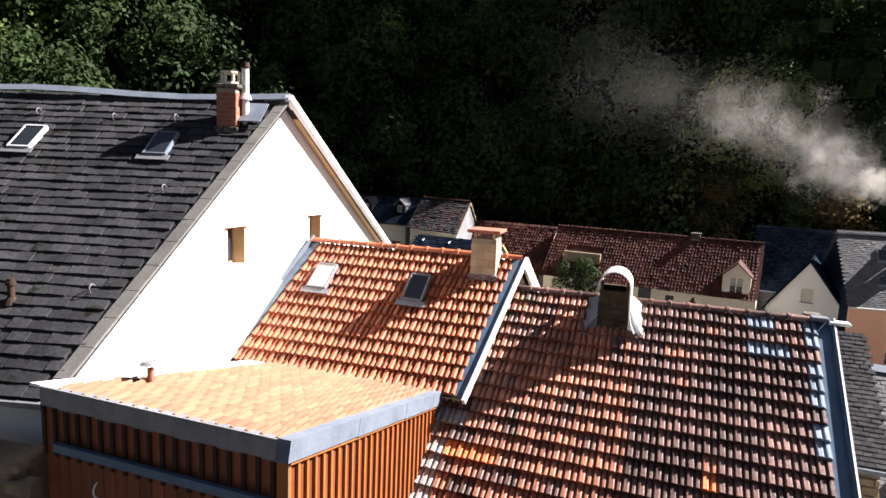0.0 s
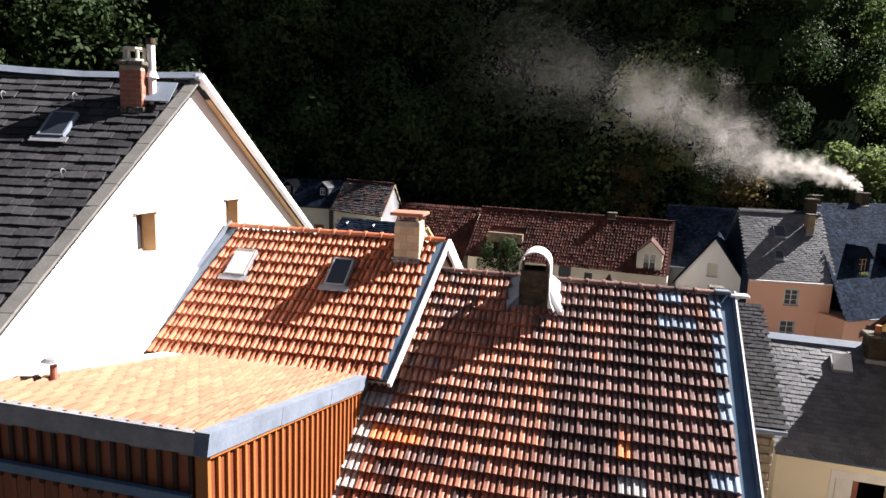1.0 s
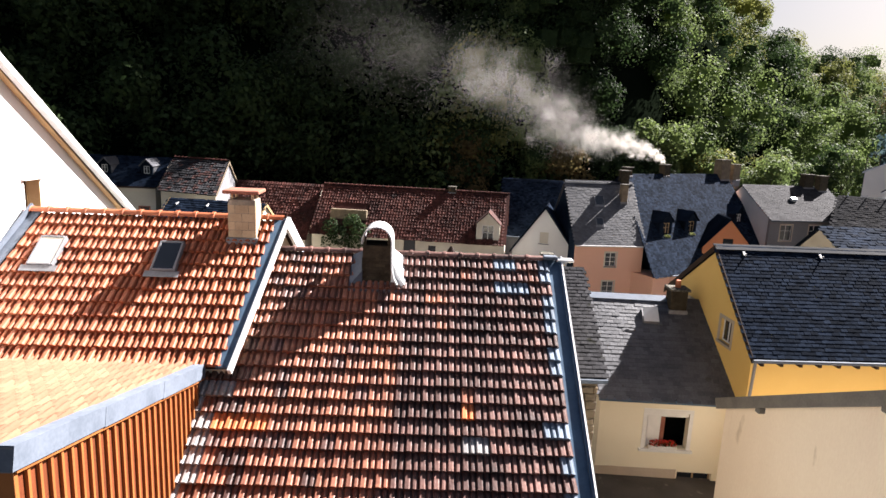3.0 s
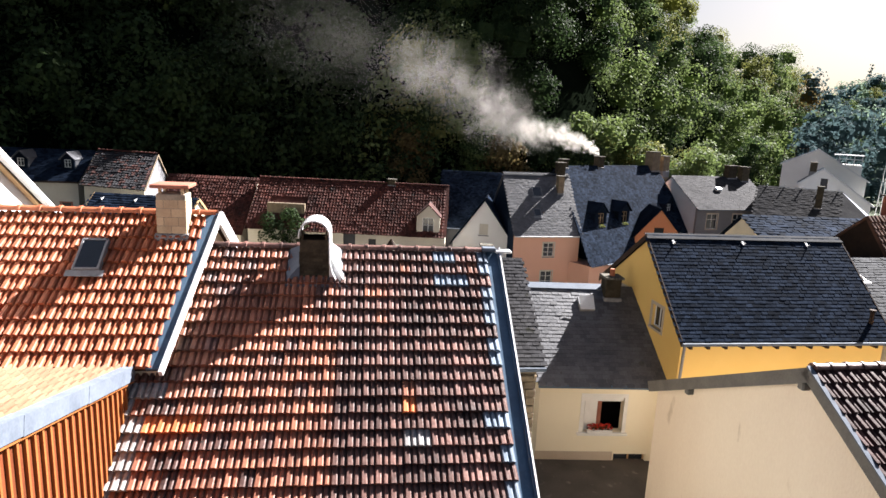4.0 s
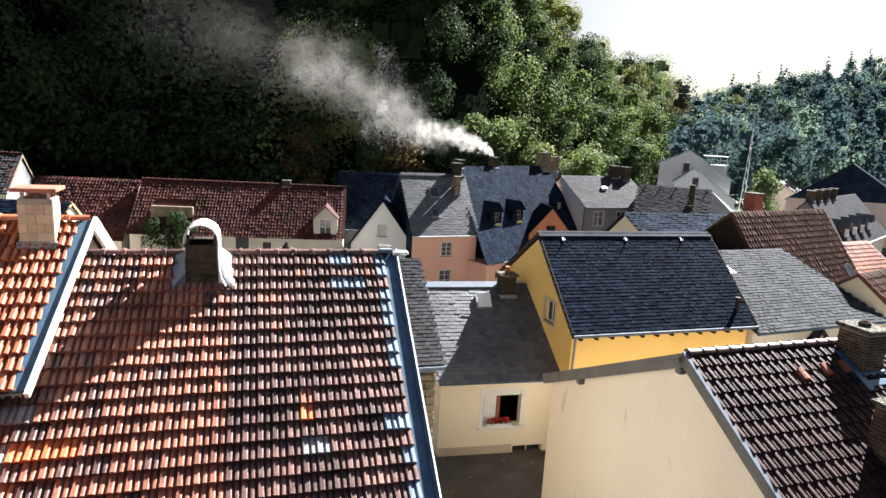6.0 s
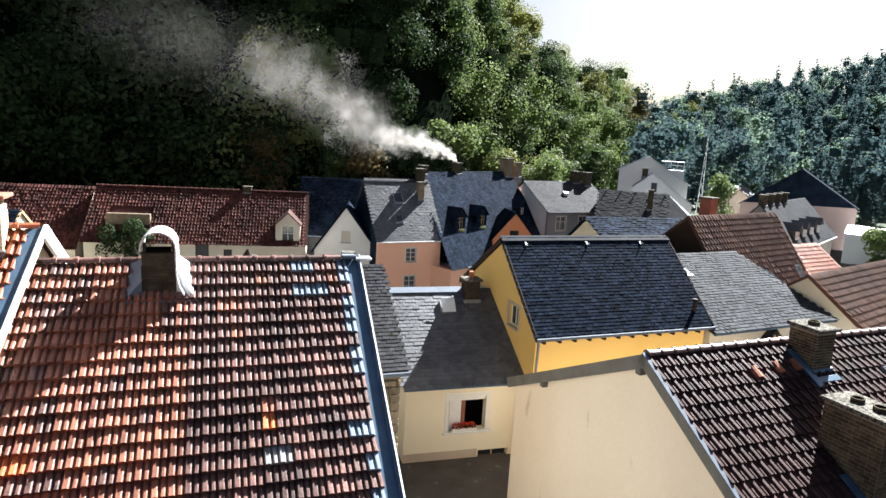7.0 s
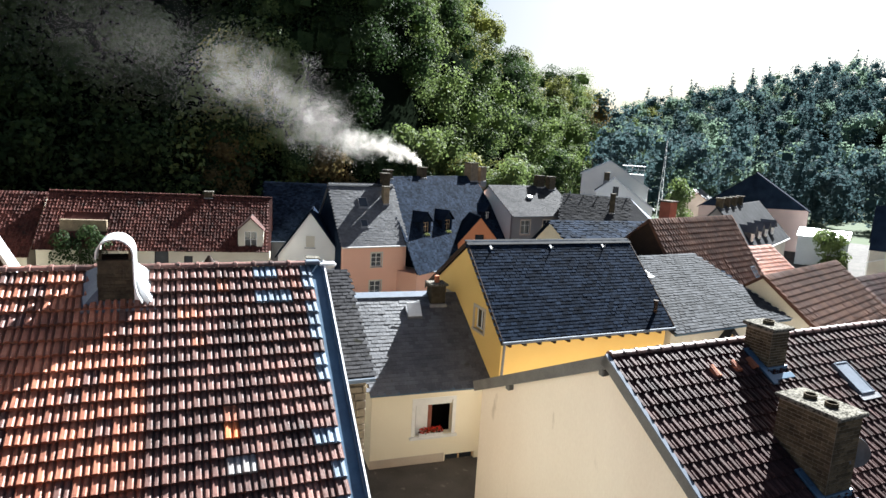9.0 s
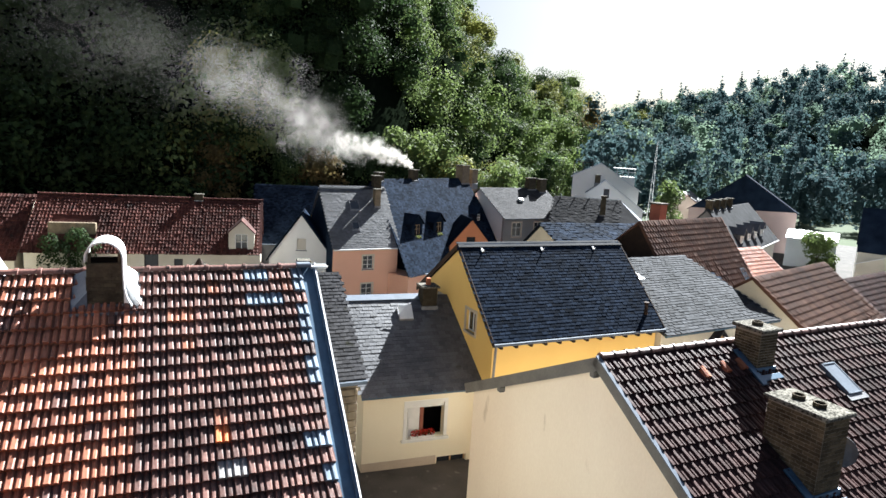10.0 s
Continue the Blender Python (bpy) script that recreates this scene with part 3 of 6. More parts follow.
def _core():
    """The six quads of a small block whose corners lie at radius 1."""
    out = []
    for axis in range(3):
        for side in (-1, 1):
            for u, v in ((-1, -1), (1, -1), (1, 1), (-1, 1)):
                p = [0, 0, 0]
                p[axis], p[(axis + 1) % 3], p[(axis + 2) % 3] = side, u, v
                out.append(Vector(p).normalized())
    return np.array(out)


CORE = _core()


def foliage(rng, lobes, count, size, loose=0.32, heart=0.5):
    """Leaf sprays round an added solid block in each lobe, which keeps light out."""
    hearts = [CORE * (r * heart) + np.array(c) for c, r in lobes if heart]
    return np.concatenate([leaf_cloud(rng, lobes, count, size, loose)] + hearts)


def mesh_of_quads(name, quads, mat):
    n = len(quads) // 4
    me = bpy.data.meshes.new(name)
    me.vertices.add(len(quads))
    me.vertices.foreach_set("co", quads.astype(np.float32).ravel())
    me.loops.add(len(quads))
    me.loops.foreach_set("vertex_index", np.arange(len(quads), dtype=np.int32))
    me.polygons.add(n)
    me.polygons.foreach_set("loop_start", np.arange(0, 4 * n, 4, dtype=np.int32))
    me.polygons.foreach_set("loop_total", np.full(n, 4, dtype=np.int32))
    me.update()
    me.validate()
    me.materials.append(mat)
    return me


def crown_lobes(rng, height, spread, base=0.3):
    lobes = []
    for i in range(rng.integers(8, 12)):
        f = rng.uniform(base, 0.95)
        reach = spread * math.sqrt(max(0.05, 1 - ((f - 0.55) / 0.5) ** 2)) * rng.uniform(0.25, 0.75)
        a = rng.uniform(0, 2 * math.pi)
        lobes.append(((reach * math.cos(a), reach * math.sin(a), height * f), spread * rng.uniform(0.32, 0.54)))
    lobes.append(((0, 0, height * 0.82), spread * 0.45))
    return lobes


def tree(x, y, height, spread, mat, label, count=1800, size=0.45, seed=1, base=0.3):
    rng = np.random.default_rng(seed)
    z = ground_z(x, y) - 0.3
    t = thing("tree", pose(x, y, z, 0, 0, rng.uniform(0, 360)), label, "tree", "trees of the wooded slope")
    lobes = crown_lobes(rng, height, spread, base)
    bm = bmesh.new()
    add_tube(bm, (0, 0, 0), (0.1, 0.05, height * 0.5), 0.035 * height * 0.5, 0.02 * height * 0.5, 8)
    add_tube(bm, (0.1, 0.05, height * 0.5), (0, 0, height * 0.66), 0.02 * height * 0.5, 0.02, 7)
    for c, r in lobes[:7]:
        add_tube(bm, (0.05, 0, max(height * 0.2, c[2] * 0.62)), c, 0.09, 0.03, 5)
    part("trunk", bm, BARK, t)
    link_mesh("crown", mesh_of_quads("crown", foliage(rng, lobes, count, size), mat), mat, t)
    return t


def spire_lobes(rng, height, spread):
    """Tiers of a conifer, narrowing to its tip."""
    lobes = []
    for i in range(16):
        f = 0.10 + 0.88 * i / 15
        reach = spread * (1 - f) * 0.75
        for k in range(2 if f < 0.8 else 1):
            a = rng.uniform(0, 2 * math.pi)
            lobes.append(((reach * math.cos(a), reach * math.sin(a), height * f), spread * (0.16 + 0.42 * (1 - f))))
    return lobes


def wood(name, spots, mat, label, count, size, seed, spires=0.0, heart=0.5):
    """A wood of many crowns as one thing; spires: the share of conifers."""
    rng = np.random.default_rng(seed)
    clouds = []
    for x, y, h, s in spots:
        if rng.random() < spires:
            q = foliage(rng, spire_lobes(rng, h * 1.25, s * 0.75), count, size, heart=heart)
        else:
            q = foliage(rng, crown_lobes(rng, h, s, 0.12), count, size, heart=heart)
        clouds.append(q + np.array([x, y, ground_z(x, y) - 0.5]))
    me = mesh_of_quads(name, np.concatenate(clouds), mat)
    tagged(new(name, me), label, "forest", kind="stuff")


def hillside(seed, th0, th1, step_r, step_t, lo, hi, before=0, keep=1.0, wide=(0.34, 0.44)):
    """Spots for crowns over a stretch of the slopes, up to where the hill climbs steeply out of reach."""
    rng = random.Random(seed)
    out = []
    th = th0
    while th < th1:
        f, c = between(th, FOOT), between(th, CREST)
        r = f + 2 - before
        while r < c + 6:
            rr, tt = r + rng.uniform(-0.4, 0.4) * step_r, th + rng.uniform(-0.5, 0.5) * step_t
            h = rng.uniform(lo, hi)
            x, y = rr * math.sin(radians(tt)), rr * math.cos(radians(tt))
            if rng.random() < keep and ground_z(x, y) - 11 < rr * 0.32:
                out.append((x, y, h, h * rng.uniform(*wide)))
            steep = (ground_z((r + 3) * math.sin(radians(th)), (r + 3) * math.cos(radians(th))) - ground_z(r * math.sin(radians(th)), r * math.cos(radians(th)))) / 3
            r += step_r / math.hypot(1, steep)
        th += step_t
    return out


near_wood = hillside(3, -62, 25, 6.5, 3.6, 10, 17)
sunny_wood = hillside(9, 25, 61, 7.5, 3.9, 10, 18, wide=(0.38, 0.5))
rs = random.Random(8)
DENSE = "dense green deciduous forest on a steep slope"
# the shaded green fills most of one slope, the lit copy half the other
for spots, count, size, seed, shares in ((near_wood, 1100, 0.66, 5, ((0.86, LEAF_SHADED, DENSE), (1.0, LEAF_LIT, "lighter green trees scattered in the steep forest"))),
                                         (sunny_wood, 3600, 0.40, 15, ((0.36, LEAF_SHADED, DENSE), (0.86, LEAF_LIT, "green trees on the sunny slope in the lit leaf colour"), (0.98, LEAF_YELLOW, "yellowish green trees scattered in the steep forest"), (1.0, LEAF_RUST, "rusty trees scattered in the steep forest")))):
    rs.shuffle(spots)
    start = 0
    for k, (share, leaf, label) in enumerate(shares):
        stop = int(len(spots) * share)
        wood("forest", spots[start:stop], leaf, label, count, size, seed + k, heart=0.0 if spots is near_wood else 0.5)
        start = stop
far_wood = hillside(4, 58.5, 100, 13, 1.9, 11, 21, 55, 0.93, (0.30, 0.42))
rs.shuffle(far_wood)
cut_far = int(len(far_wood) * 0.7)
wood("distant_forest", far_wood[:cut_far], LEAF_FAR, "blue-green far hill forest with haze put into its leaf colour", 760, 0.95, 7, 0.28, 0.5)
wood("distant_forest", far_wood[cut_far:], LEAF_FAR_LIGHT, "trees scattered over the far hill, haze and sunlight in their paler colour", 760, 0.9, 8, 0.0, 0.5)


# ---- the near house with mossy clay tiles ----
near_house = House("house", "near house with an old mossy brown clay tile roof", (1.75, 14.35, 8.06), -20.5, 6.25, 6.6, 5.35, 4.5, 3.7, 0.3, OFFWHITE, WOOD_DARK, gutter=None)


def near_left(v):
    n = v * 0.777
    if n < 2.45:
        return -0.12 - 0.15 * n
    return -0.94 - max(0.0, n - 2.85) * 0.19


def near_kinds(u, v, rng):
    x = u - 2.08
    if x < near_left(v) + (0.55 if rng.random() < 0.6 else 0.3) and v > 3.2:
        return TILE_GREY
    if -0.40 < x < 0.5 and 4.06 < v < 4.46:
        return TILE_NEW
    if 4.15 < x < 4.42 and 3.75 < v < 4.1:
        return TILE_NEW
    if 4.25 < x < 4.8 and 4.42 < v < 4.8:
        return TILE_GREY
    if 4.9 < x < 5.5 and v < 0.30 or 4.9 < x < 5.75 and 0.68 < v < 1.0 or 5.65 < x and 4.1 < v < 4.45:
        return PATCH
    if x > 6.0:
        return PATCH if rng.random() < 0.5 else TILE_OLD
    if 1.1 < x < 2.75:
        return TILE_WASHED if rng.random() < 0.92 else TILE_OLD
    if x <= 1.1:
        return TILE_WASHED if rng.random() < 0.75 else TILE_OLD
    return TILE_OLD if rng.random() < 0.975 else TILE_WASHED


bm = bmesh.new()
_s, _c = 5.35 / 8.496, 6.6 / 8.496
pt = lambda x, v: (x, -v * _c, near_house.R - v * _s)
add_slab(bm, [pt(-0.004, 3.15), pt(-0.004, 8.49), pt(-1.72, 8.49), pt(-0.95, 3.67), pt(-0.75, 3.15)], 0.12)
part("roof", bm, WOOD_DARK, near_house.ob)
A_TILE = [(0, 0.0), (0.03, 0.045), (0.10, 0.066), (0.36, 0.066), (0.43, 0.045), (0.47, 0.0), (0.58, 0.0), (0.61, 0.04), (0.67, 0.058), (0.81, 0.058), (0.87, 0.038), (0.90, 0.0), (1.0, 0.0)]
cover(near_house.roof_front, (-2.08, 0, near_house.R), (1, 0, 0), (0, -6.6, -5.35), 8.3, 8.45, A_TILE, 0.26, 0.335, TILE_OLD, singles=300, near=(5.5, 4.6),
      inside=lambda u, v: near_left(v) < u - 2.08 < 6.27, kinds=near_kinds, lift=0.07, jitter=0.008, rng_seed=4)
ridge_caps(near_house.ob, (-0.1, 0, near_house.R + 0.035), (6.1, 0, near_house.R + 0.035), TILE_OLD, 0.105, 0.385)
bm = bmesh.new()
lift_ = lambda x, v: tuple(Vector(pt(x, v)) + Vector((0, 0.063, 0.078)))
add_slab(bm, [lift_(-1.06, 2.95), lift_(-0.42, 2.95), lift_(-0.55, 3.62), lift_(-1.12, 3.62)], 0.03)
part("valley_sheet", bm, ZINC, near_house.ob, "bluish zinc valley sheet")
# sheet gutter down the verge; the shade on the zinc is put into its blue
bm = bmesh.new()
for x0, x1, up in ((6.10, 6.50, 0.03), (6.50, 6.55, 0.10)):
    add_slab(bm, [(x0, 0.05, near_house.R + up), (x1, 0.05, near_house.R + up), (x1, -6.65, near_house.R - 5.39 + up), (x0, -6.65, near_house.R - 5.39 + up)], 0.05)
part("verge_gutter", bm, GUTTER_BLUE, near_house.ob, "zinc verge gutter with shade in its dark blue colour")
bm = bmesh.new()
add_slab(bm, [(6.545, 0.06, near_house.R + 0.13), (6.58, 0.06, near_house.R + 0.13), (6.58, -6.66, near_house.R - 5.27), (6.545, -6.66, near_house.R - 5.25)], 0.09)
part("verge_edge", bm, METAL_WHITE, near_house.ob)
box_part("gutter_head", (6.45, -0.08, near_house.R + 0.0), (6.85, 0.16, near_house.R + 0.07), METAL_WHITE, near_house.ob, 0.02)
box_part("gutter_head", (6.12, -0.12, near_house.R + 0.05), (6.46, 0.10, near_house.R + 0.14), ZINC, near_house.ob, 0.02)

# round-topped chimney
c = thing("chimney", near_house.upright(1.62, 0.92), "old brick chimney under a curved sheet metal cowl on mossy tiles", "chimney", "chimneys")
box_part("shaft", (0.34, 0.05, -0.3), (0.98, 0.55, 0.92), BRICK_SOOT, c, 0.012)
bricks(c, 0.34, 0.05, -0.05, 0.98, 0.55, 0.70, BRICK_SOOT, 0.2, 0.07)
# black slab on the shaft in place of the shaded gap below the cowl
box_part("smoke_opening", (0.36, 0.10, 0.92), (0.96, 0.5, 0.97), DARK, c, 0.004)
for x in (0.37, 0.89):
    box_part("cowl_post", (x, 0.07, 0.92), (x + 0.05, 0.12, 1.13), BRICK_SOOT, c, 0.005)
bm = bmesh.new()
path = [(0.335, 0.98)] + [(0.66 - 0.325 * math.cos(math.pi * i / 12), 1.04 + 0.325 * math.sin(math.pi * i / 12)) for i in range(13)] + [(0.99, 0.75), (1.0, 0.45), (1.05, 0.25), (1.14, 0.1)]
rows_ = []
for (x, z), (x2, z2) in zip(path, path[1:] + [(path[-1][0] + 0.1, path[-1][1] - 0.01)]):
    d = Vector((x2 - x, 0, z2 - z)).normalized()
    nn = Vector((-d.z, 0, d.x)) * 0.015
    flare = max(0, 0.5 - z) * 0.25
    rows_.append([bm.verts.new((x + nn.x * s, y, z + nn.z * s)) for s, y in ((1, -0.16 - flare), (1, 0.72 + flare), (-1, 0.72 + flare), (-1, -0.16 - flare))])
for p, q in zip(rows_, rows_[1:]):
    for i in range(4):
        bm.faces.new((p[i], p[(i + 1) % 4], q[(i + 1) % 4], q[i]))
bm.faces.new(rows_[0])
bm.faces.new(rows_[-1])
part("cowl", bm, METAL_WHITE, c, "white curved sheet metal cowl")
bm = bmesh.new()
for a, b, t in (((0.02, 0.05), (0.34, 0.05), 0.0),):
    vs = [bm.verts.new(p) for p in ((-0.04, -0.12, -0.14), (0.34, 0.02, -0.02), (0.335, 0.5, 0.62), (0.06, 0.62, 0.56), (-0.04, -0.12, -0.10), (0.34, 0.02, 0.35), (0.335, 0.5, 0.72), (0.1, 0.62, 0.60))]
    for f in ((0, 1, 2, 3), (4, 7, 6, 5), (0, 4, 5, 1), (1, 5, 6, 2), (2, 6, 7, 3), (3, 7, 4, 0)):
        bm.faces.new([vs[i] for i in f])
part("flashing", bm, ZINC, c, "crumpled bluish zinc flashing")
bm = bmesh.new()
vs = [bm.verts.new(p) for p in ((1.40, -0.12, -0.14), (0.985, 0.02, -0.02), (0.985, 0.5, 0.62), (1.28, 0.62, 0.56), (1.40, -0.12, -0.10), (0.985, 0.0, 0.62), (0.985, 0.5, 0.80), (1.22, 0.62, 0.60))]
for q in ((3, 2, 1, 0), (5, 6, 7, 4), (1, 5, 4, 0), (2, 6, 5, 1), (3, 7, 6, 2), (0, 4, 7, 3)):
    bm.faces.new([vs[i] for i in q])
part("flashing", bm, METAL_WHITE, c, "pale sheet metal flashing")
bm = bmesh.new()
add_slab(bm, [(-0.02, -0.16, -0.07), (1.3, -0.16, -0.07), (1.3, 0.06, 0.11), (-0.02, 0.06, 0.11)], 0.04)
part("apron", bm, ZINC_DULL, c)

# ---- the orange house ----
orange_house = House("house", "house with a bright orange clay tile roof against a white wall", (-3.58, 16.5, 8.70), -18.7, 5.83, 3.13, 2.36, 3.4, 2.9, 0.3, CREAM, WOOD_DARK, skew=0.152, gutter=None)
B_TILE = [(0, 0.0), (0.04, 0.05), (0.12, 0.075), (0.33, 0.075), (0.42, 0.05), (0.46, 0.004), (0.57, 0.004), (0.61, 0.04), (0.68, 0.06), (0.80, 0.055), (0.86, 0.03), (0.89, 0.0), (1.0, 0.0)]
orange_house.tiles(shape=B_TILE, w=0.28, e=0.357, mat=TILE_ORANGE, singles=300, near=(3.2, 2.4), lift=0.05, jitter=0.006, rng_seed=5,
                   inside=lambda u, v: 0.24 - 0.12 * v < u < 5.62 - 0.12 * v)
R_ = orange_house.R
ridge_caps(orange_house.ob, (0.0, 0, R_ + 0.05), (5.75, 0, R_ + 0.05), TILE_ORANGE, 0.115, 0.40)
sk = orange_house.sk
bm = bmesh.new()
add_slab(bm, [sk(5.55, 0, R_ + 0.07), sk(5.80, 0, R_ + 0.07), sk(5.80, -3.2, R_ - 2.35), sk(5.55, -3.2, R_ - 2.35)], 0.06)
part("verge_gutter", bm, GUTTER_BLUE, orange_house.ob, "dark bluish sheet verge gutter")
for y1, z1, w_ in ((-3.32, -2.44, 0.0), (3.4, -2.82, 0.0)):
    bm = bmesh.new()
    add_slab(bm, [sk(5.82, 0, R_ + 0.12), sk(5.89, 0, R_ + 0.12), sk(5.89, y1, R_ + z1 + 0.08), sk(5.82, y1, R_ + z1 + 0.08)], 0.14 if y1 < 0 else 0.34)
    part("barge_board", bm, METAL_WHITE, orange_house.ob, "pale painted barge board")
for i in range(11):
    v = i * 0.357
    x, y, z = sk(0.0, -v * 0.798, R_ - v * 0.602)
    ob = box_part("flashing_step", (-0.06, -0.34, 0.0), (0.28, 0.04, 0.02), ZINC, orange_house.ob, 0.004)
    ob.matrix_local = Matrix.Translation((x, y, z)) @ pose(0, 0, 0.045, 37, 4, -8)
bm = bmesh.new()
add_slab(bm, [sk(0.02, 0, R_ + 0.22), sk(0.07, 0, R_ + 0.22), sk(0.07, -3.2, R_ - 2.2), sk(0.02, -3.2, R_ - 2.2)], 0.25)
part("wall_flashing", bm, ZINC, orange_house.ob)
skylight("roof_window", orange_house.on_roof(0.86, 1.66) @ pose(0, 0, 0.10), 0.54, 0.82, "roof window with a pale blind among orange tiles", True, ZINC_DULL)
skylight("roof_window", orange_house.on_roof(3.42, 1.72) @ pose(0, 0, 0.10), 0.52, 0.84, "dark glass roof window among orange tiles", False, ZINC_DULL)
c = chimney("chimney", orange_house.upright(4.72, 0.74) @ pose(0, 0, 0.02), 0.60, 0.52, 0.98, "pale block chimney with a raised reddish cap slab", BRICK_PALE, "raised", (0.3, 0.19, 0.008), BRICK_RED, ZINC_DULL)

# ---- the tall white house ----
white_house = House("house", "tall white rendered house with a weathered dark slate roof", (-19.86, 16.98, 12.34), -5.8, 16.0, 6.35, 5.26, 6.16, 4.5, 0.3, WHITE, SLATE_OLD, skew=0.246,
                    right=((-2.05, 8.22, -1.45, 9.08), (1.22, 8.2, 1.81, 9.12)), gutter=ZINC_DULL)
white_house.tiles(shape=FLAT, w=0.36, e=0.25, mat=SLATE_OLD, name="slate", singles=300, near=(14.0, 6.5), lift=0.035, jitter=0.012, stagger=0.5, rng_seed=6, vary_width=0.12, inside=lambda u, v: 0.2 - 0.189 * v < u < 15.82 - 0.189 * v)
sk, R_ = white_house.sk, white_house.R
n = 12
for i in range(n):
    x0, x1 = 16.0 * i / n, 16.0 * (i + 1) / n + 0.03
    s0, s1 = (0.06 * math.sin(i * 1.1), 0.06 * math.sin((i + 1) * 1.1))
    bm = bmesh.new()
    add_slab(bm, [(x0, 0.0, R_ + 0.13 + s0), (x1, 0.0, R_ + 0.13 + s1), (x1, -0.2, R_ - 0.02 + s1), (x0, -0.2, R_ - 0.02 + s0)], 0.02)
    part("ridge_sheet", bm, ZINC, white_house.ob, "bluish zinc ridge sheet")
for i in range(27):
    f0, f1 = i / 27, (i + 0.985) / 27
    bm = bmesh.new()
    add_slab(bm, [sk(x_, -6.35 * f_, R_ - 5.26 * f_ + 0.05 + 0.006 * (i % 2)) for x_, f_ in ((15.80, f0), (16.06, f0), (16.06, f1), (15.80, f1))], 0.05)
    part("verge_slate", bm, FASCIA_GREY, white_house.ob)
bm = bmesh.new()
add_slab(bm, [sk(15.96, -0.1, R_ + 0.12), sk(16.14, -0.1, R_ + 0.12), sk(16.14, 6.3, R_ - 4.5), sk(15.96, 6.3, R_ - 4.5)], 0.16)
part("barge_board", bm, METAL_WHITE, white_house.ob, "weathered white barge board")
# tan strip that stands for the pinkish shadow line under the barge board
bm = bmesh.new()
add_slab(bm, [sk(15.86, 0.4, R_ - 0.40), sk(16.0, 0.4, R_ - 0.40), sk(16.0, 6.2, R_ - 4.66), sk(15.86, 6.2, R_ - 4.66)], 0.06)
part("soffit", bm, WOOD_TAN, white_house.ob)
for hole in ((-2.05, 8.22, -1.45, 9.08), (1.22, 8.2, 1.81, 9.12)):
    white_house.right_window(hole, frame_mat=WOOD_TAN, bars=0, cross=0)
    y0, z0, y1, z1 = hole
    bm = bmesh.new()
    add_box(bm, (15.57, y1 - 0.03, z0), (15.846, y1 - 0.004, z1), white_house.shear)
    part("reveal_board", bm, WOOD_TAN, white_house.wall_right)
    bm = bmesh.new()
    add_box(bm, (15.80, y0 - 0.08, z1 + 0.01), (15.93, y1 + 0.08, z1 + 0.05), white_house.shear)
    part("lintel_sheet", bm, METAL_WHITE, white_house.wall_right)
skylight("roof_window", white_house.on_roof(13.75, 2.35) @ pose(0, 0, 0.04), 0.55, 0.8, "roof window with bluish glass on dark slates", False, ZINC)
skylight("roof_window", white_house.on_roof(10.5, 2.3) @ pose(0, 0, 0.04), 0.55, 0.8, "roof window with bluish glass on dark slates", False, METAL_WHITE)
c = chimney("chimney", white_house.upright(14.9, 1.35), 0.46, 0.52, 1.0, "red brick chimney with a pale clay cowl", BRICK_RED, "slab", (0.24, 0.10, 0.006), CONCRETE, CONCRETE)
for z in (1.12, 1.36):
    bm = bmesh.new()
    add_tube(bm, (0.23, 0.26, z - 0.02), (0.23, 0.26, z + 0.03), 0.24, 0.24, 14)
    part("cowl_ring", bm, OFFWHITE, c)
for i in range(7):
    a = 2 * math.pi * i / 7
    tube_part("cowl_post", (0.23 + 0.2 * math.cos(a), 0.26 + 0.2 * math.sin(a), 1.1), (0.23 + 0.2 * math.cos(a), 0.26 + 0.2 * math.sin(a), 1.37), 0.035, OFFWHITE, c, n=6)
f = thing("flue_pipe", white_house.upright(15.28, 0.95), "bright metal flue pipe rising from dark slates", "flue pipe")
tube_part("pipe", (0.1, 0, -0.3), (0.1, 0, 1.22), 0.085, METAL_WHITE, f, n=14)
tube_part("collar", (0.1, 0, 0.52), (0.1, 0, 0.66), 0.15, METAL_WHITE, f, 0.09, 14)
tube_part("cap", (0.1, 0, 1.24), (0.1, 0, 1.36), 0.11, WOOD_DARK, f, 0.09, 14)
bm = bmesh.new()
add_slab(bm, [(-0.15, -0.25, 0.02), (0.55, -0.25, 0.02), (0.55, 0.3, 0.47), (-0.15, 0.3, 0.47)], 0.02)
part("flashing", bm, ZINC, f)
f = thing("vent_pipe", white_house.upright(13.9, 6.45), "short dark vent pipe on dark slates", "vent pipe")
tube_part("pipe", (0, 0, -0.1), (0, 0, 0.42), 0.06, WOOD_DARK, f, n=12)
tube_part("collar", (0, 0, 0.30), (0, 0, 0.36), 0.085, WOOD_DARK, f, n=12)
tube_part("foot", (0, 0, -0.05), (0, 0, 0.08), 0.14, WOOD_DARK, f, 0.07, 12)
hook = None
for x, v in ((10.2, 0.9), (12.2, 1.0), (13.7, 0.95), (14.9, 3.4), (15.2, 6.1), (9.6, 4.6)):
    m = white_house.on_roof(x, v)
    if hook is None:
        hook = thing("snow_hook", m, "small pale metal snow hook on dark slates", "roof hook", "snow hooks")
        bm = bmesh.new()
        for i in range(8):
            a0, a1 = math.pi * i / 8, math.pi * (i + 1) / 8
            add_tube(bm, (0, 0.09 * math.cos(a0) , 0.02 + 0.12 * math.sin(a0)), (0, 0.09 * math.cos(a1), 0.02 + 0.12 * math.sin(a1)), 0.012, None, 5)
        part("bent_rod", bm, ZINC_DULL, hook)
    else:
        copy_thing(hook, m)

